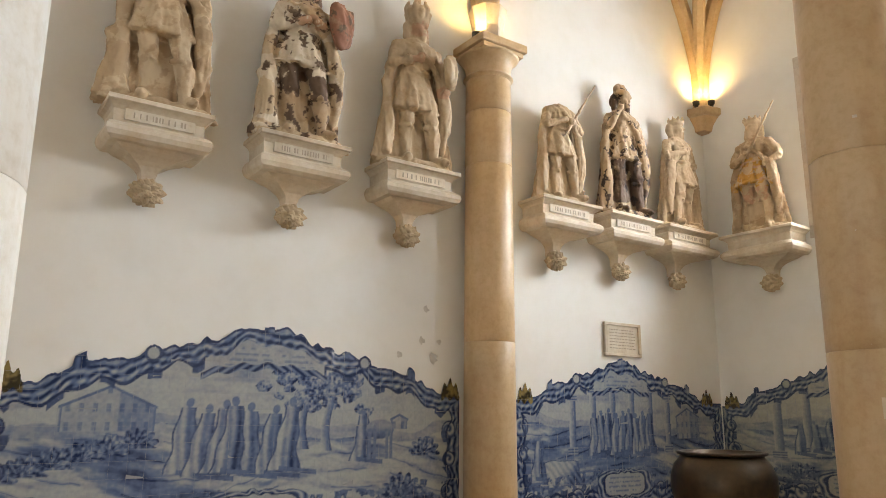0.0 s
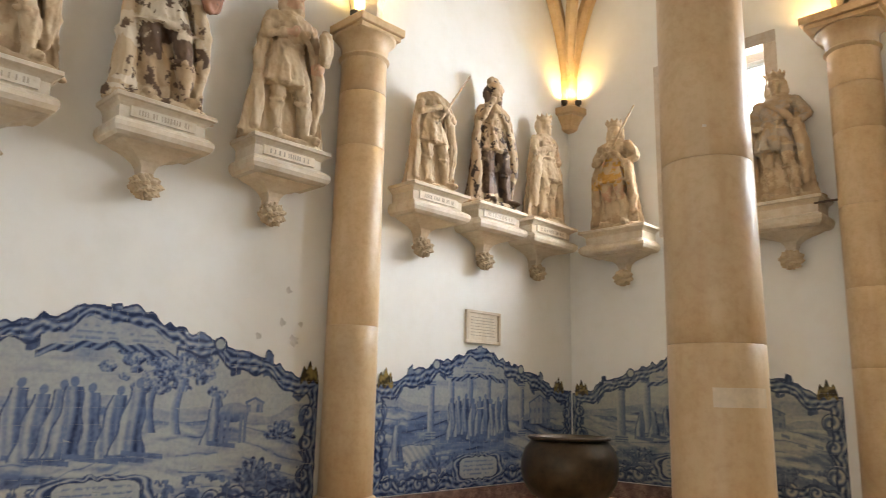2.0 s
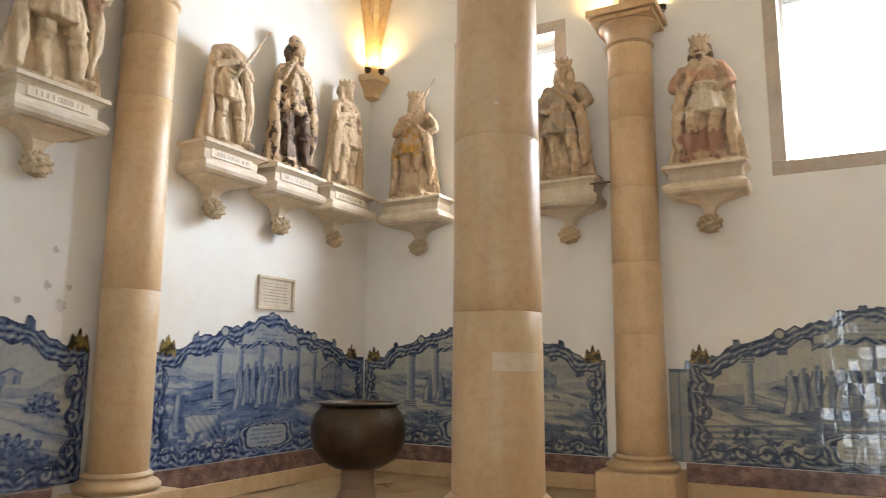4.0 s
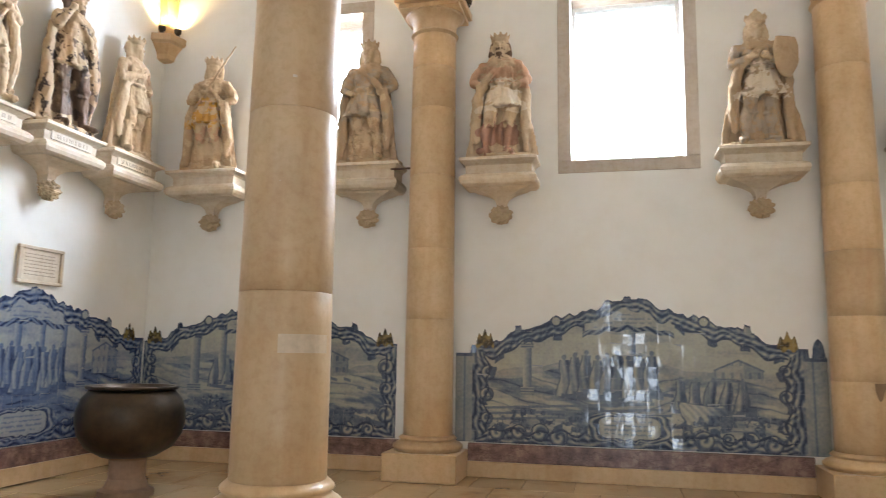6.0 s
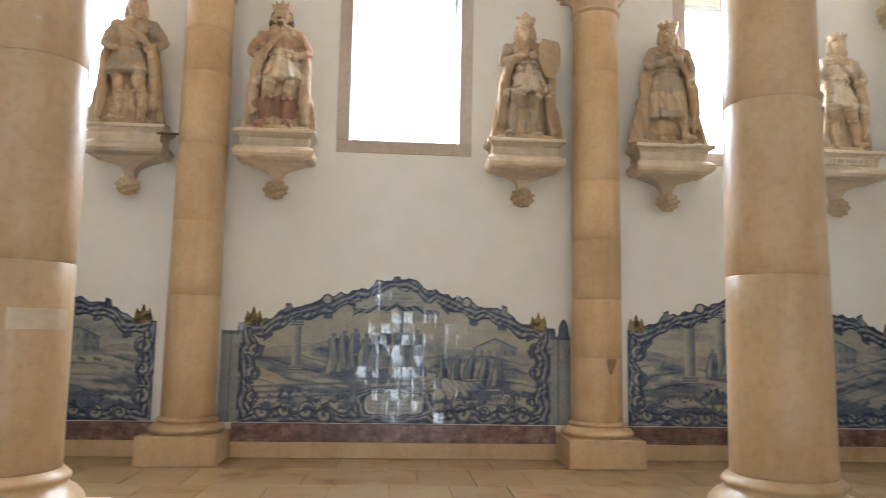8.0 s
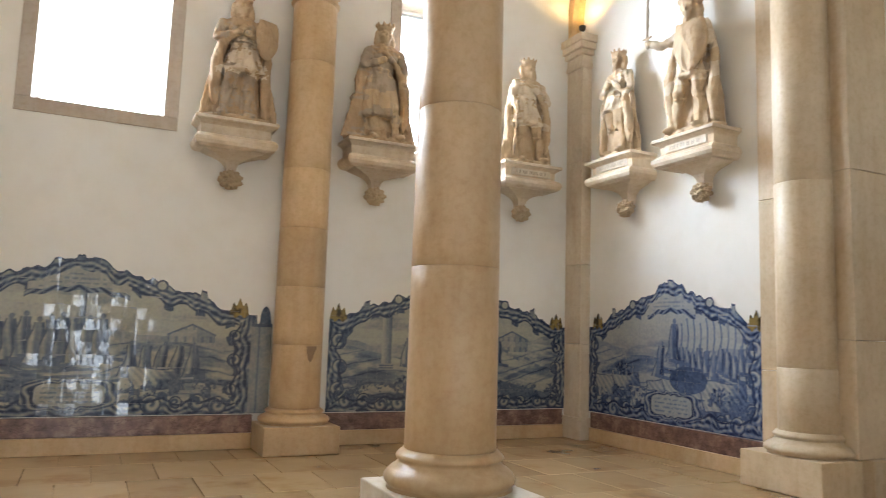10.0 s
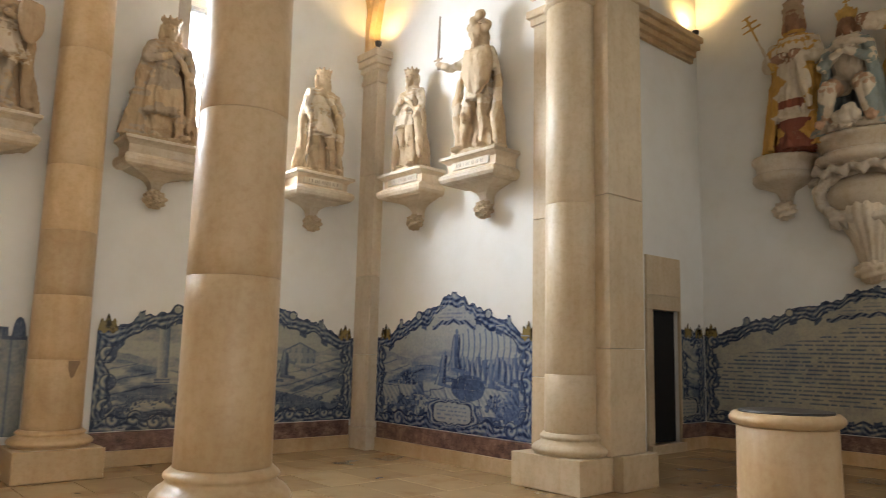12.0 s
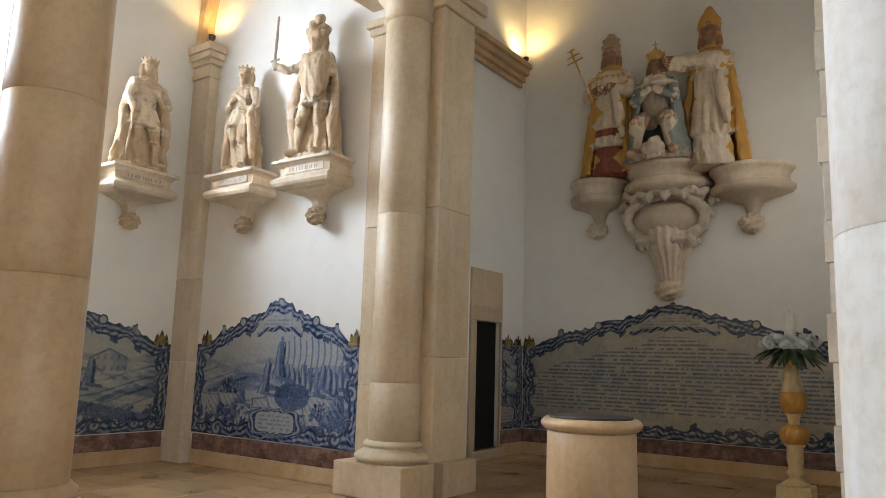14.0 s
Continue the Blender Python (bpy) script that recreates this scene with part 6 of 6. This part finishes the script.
# door surround and door
root = new("door_1")
structure(root, "small dark doorway in a plain limestone surround", "door")
for nm, q in (("jamb", (10.06, 10.229, 0.0, 2.19)), ("jamb", (10.981, 11.03, 0.0, 2.19)), ("lintel", (10.06, 11.03, 2.191, 2.42)), ("overdoor", (10.06, 11.03, 2.421, 3.04))):
    part(nm, boxed(q[0], q[1], 6.86, 6.95, q[2], q[3], 0.006), PIER_STONE, root)
part("sill", boxed(10.06, 11.03, 6.8, 7.3, 0.0, 0.14, 0.008), PIER_STONE, root)
# near-black leaf: the shade of the doorway is put into its colour
part("door_leaf", boxed(10.235, 10.975, 6.96, 7.0, 0.15, 2.185, 0.004), DARK, root, "door leaf with the doorway's shade put into its near-black colour")

# strip of paper tape on the free column
bm = bmesh.new()
for a in range(9):
    f0, f1 = radians(-72 + a * 7.5), radians(-72 + (a + 1) * 7.5)
    r = 0.343
    vs = [bm.verts.new((r * math.cos(f), r * math.sin(f), z)) for f, z in ((f0, 0), (f1, 0), (f1, 0.13), (f0, 0.13))]
    bm.faces.new(vs)
bmesh.ops.remove_doubles(bm, verts=bm.verts[:], dist=1e-4)
ob = obj_from("paper_tape", bm, plain("paper_tape", (0.66, 0.53, 0.37), 0.6))
ob.modifiers.new("thickness", "SOLIDIFY").thickness = 0.003
ob.matrix_world = pose(COLS_X[0], ROWS_Y[0], 1.52)
tagged(ob, "pale strip of paper tape stuck round the column", "tape")

# iron bar between a bracket and the half column
IRON = plain("rusty_iron", (0.16, 0.11, 0.08), 0.7, 0.5)
bm = bmesh.new()
bmesh.ops.create_cone(bm, cap_ends=True, segments=10, radius1=0.014, radius2=0.014, depth=0.36, matrix=pose(-2.78, 9.62, 3.93, 0, 90, 0))
tagged(obj_from("iron_bar", bm, IRON), "short rusty iron bar between bracket and column", "iron bar")

# brown stain on a drum of the half column
bm = bmesh.new()
for a in range(6):
    f0, f1 = radians(-84 + a * 4.0), radians(-84 + (a + 1) * 4.0)
    h0, h1 = (0.02 + 0.24 * abs(math.sin(0.5 * a)) * (1 - a / 9) for a in (a + 0.4, a + 1.4))
    bm.faces.new([bm.verts.new((0.327 * math.cos(f), 0.327 * math.sin(f), z)) for f, z in ((f0, 1.27 - h0), (f1, 1.27 - h1), (f1, 1.28), (f0, 1.28))])
bmesh.ops.remove_doubles(bm, verts=bm.verts[:], dist=1e-4)
ob = obj_from("column_stain", bm, plain("brown_stain", (0.3, 0.19, 0.1), 0.7))
ob.modifiers.new("thickness", "SOLIDIFY").thickness = 0.002
ob.matrix_world = pose(2.56, 9.72, 0)
tagged(ob, "brown stain on a drum of the half column", "stain", kind="structure")

# pale chips in the free columns
CHIP = plain("fresh_chip", (0.66, 0.57, 0.45), 0.8)
for cx, cy, z, deg, sz in ((COLS_X[0], ROWS_Y[0], 2.72, -78, 0.022), (COLS_X[0], ROWS_Y[0], 2.94, -74, 0.018), (COLS_X[0], ROWS_Y[0], 3.5, -66, 0.03), (COLS_X[0], ROWS_Y[0], 1.98, -76, 0.02), (COLS_X[1], 0.42, 1.9, 168, 0.02), (COLS_X[0], 0.2, 2.5, 12, 0.02), (COLS_X[0], 0.2, 2.1, 15, 0.03)):
    bm = bmesh.new()
    rr = random.Random(int(z * 100))
    bmesh.ops.create_icosphere(bm, subdivisions=2, radius=sz * 0.55)
    for v in bm.verts:
        v.co = Vector((v.co.x * 0.35, v.co.y * 1.4, v.co.z)) * rr.uniform(0.75, 1.2)
    r = 0.345 - 0.04 * (z / 5.6) ** 1.3 - 0.002
    ob = obj_from("stone_chip", bm, CHIP)
    ob.matrix_world = pose(cx + r * math.cos(radians(deg)), cy + r * math.sin(radians(deg)), z, rz=deg)
    tagged(ob, "small pale chip in the column's stone", "stone chip", "stone chips", "structure")

# small uplights on the capitals
HOUSING = plain("lamp_housing", (0.06, 0.045, 0.03), 0.5, 0.4)
LENS = Mat("lamp_lens", 0.3)
LENS.b.inputs["Emission Color"].default_value = (1.0, 0.72, 0.3, 1)
LENS.b.inputs["Emission Strength"].default_value = 14.0
LENS.colour((0.9, 0.8, 0.6))
UPLIGHTS = [
    (-6.42, 5.22, 5.83, 1), (-6.42, 5.7, 5.83, 0.6), (-6.62, 9.71, 6.2, 1), (-6.46, 9.87, 6.2, 1),
    (-2.86, 9.78, 6.19, 1), (-1.98, 9.78, 6.19, 1), (2.12, 9.78, 6.19, 1), (3.0, 9.78, 6.19, 1),
    (6.72, 9.5, 6.21, 1), (11.4, 6.68, 6.96, 1.6),
]
for x, y, z, p in UPLIGHTS:
    root = tagged(new("uplight"), "small round uplight with warm glowing lens", "spotlight", "uplights")
    root.matrix_world = pose(x, y, z)
    bm = bmesh.new()
    lathe(bm, [(0.02, 0.0), (0.03, 0.0), (0.03, 0.03), (0.05, 0.035), (0.055, 0.09), (0.048, 0.092), (0.044, 0.08), (0.01, 0.08)], 16)
    part("housing", bm, HOUSING, root, smooth=False)
    bm = bmesh.new()
    lathe(bm, [(0.003, 0.084), (0.043, 0.084), (0.03, 0.096), (0.005, 0.1)], 16)
    part("lens", bm, LENS.m, root, smooth=True)
    d = bpy.data.lights.new("uplight_beam", "SPOT")
    d.energy, d.color, d.spot_size, d.spot_blend, d.shadow_soft_size = 36 * p, (1.0, 0.66, 0.24), radians(150), 0.8, 0.04
    lo = new("uplight_beam", d)
    lo.matrix_world = pose(x, y, z + 0.12, rx=180)

# chips and worn patches in the plaster by the west column
WORN = plain("exposed_mortar", (0.66, 0.62, 0.56), 0.95)
for y, z, sz in ((4.88, 2.1, 0.06), (4.72, 2.28, 0.04), (4.95, 2.28, 0.03), (4.45, 2.12, 0.035), (4.78, 2.62, 0.04)):
    bm = bmesh.new()
    rr = random.Random(int(y * 100))
    vs = [bm.verts.new((0.0, math.cos(a) * sz * rr.uniform(0.5, 1.3), math.sin(a) * sz * rr.uniform(0.4, 1.4))) for a in (math.tau * k / 12 for k in range(12))]
    bm.faces.new(vs)
    r = bmesh.ops.extrude_face_region(bm, geom=bm.faces[:])
    bmesh.ops.translate(bm, verts=[v for v in r["geom"] if isinstance(v, bmesh.types.BMVert)], vec=(0.003, 0, 0))
    ob = obj_from("plaster_patch", bm, WORN)
    ob.matrix_world = pose(XA, y, z)
    tagged(ob, "flaked grey patch in the white plaster", "plaster patch", "plaster patches", "structure")

# pale haze of sky far outside the windows
HAZE = Mat("sky_haze", 1.0)
HAZE.b.inputs["Emission Color"].default_value = (0.93, 0.97, 1.0, 1)
HAZE.b.inputs["Emission Strength"].default_value = 3.2
HAZE.colour((0.8, 0.8, 0.8))
ob = obj_from("backdrop", boxed(-90, 90, 70, 70.5, -5, 90), HAZE.m)
structure(ob, "bright hazy white sky outside the windows", "sky")
ob = obj_from("ground", boxed(-90, 90, 11.5, 70, -6.0, -5.0), plain("outside_ground", (0.3, 0.3, 0.26), 0.9))
structure(ob, "pale ground outside", "ground")

# floor slabs
rs = random.Random(9)
bm = boxed(0.004, 0.596, 0.004, 0.896, -0.02, 0.0, 0.004)
SLAB = obj_from("slab", bm, FLOOR_STONE)
slab_parent = bpy.data.objects["floor"]
SLAB.parent = slab_parent
placed = []
for iy in range(-5, 12):
    for ix in range(-12, 20):
        x, y = ix * 0.6 + (0.3 if iy % 2 else 0), iy * 0.9 + 0.2
        if x < XA - 0.3 or x > 11.7 or (x > 7.5 and not 1.0 < y < 7.3) or y > 9.8:
            continue
        placed.append((x, y))
placed.sort(key=lambda p: -p[1])
bm = bmesh.new()
for k, (x, y) in enumerate(placed):
    dz = rs.uniform(-0.002, 0.002)
    if k < 300:
        o = SLAB if k == 0 else new("slab", SLAB.data)
        o.parent = slab_parent
        o.matrix_world = pose(x, y, dz, rs.uniform(-0.12, 0.12), rs.uniform(-0.12, 0.12))
    else:
        box(bm, x + 0.004, x + 0.596, y + 0.004, y + 0.896, -0.02, dz)
o = part("rear_slabs", bm, FLOOR_STONE, slab_parent)
o["kind"] = "stuff"
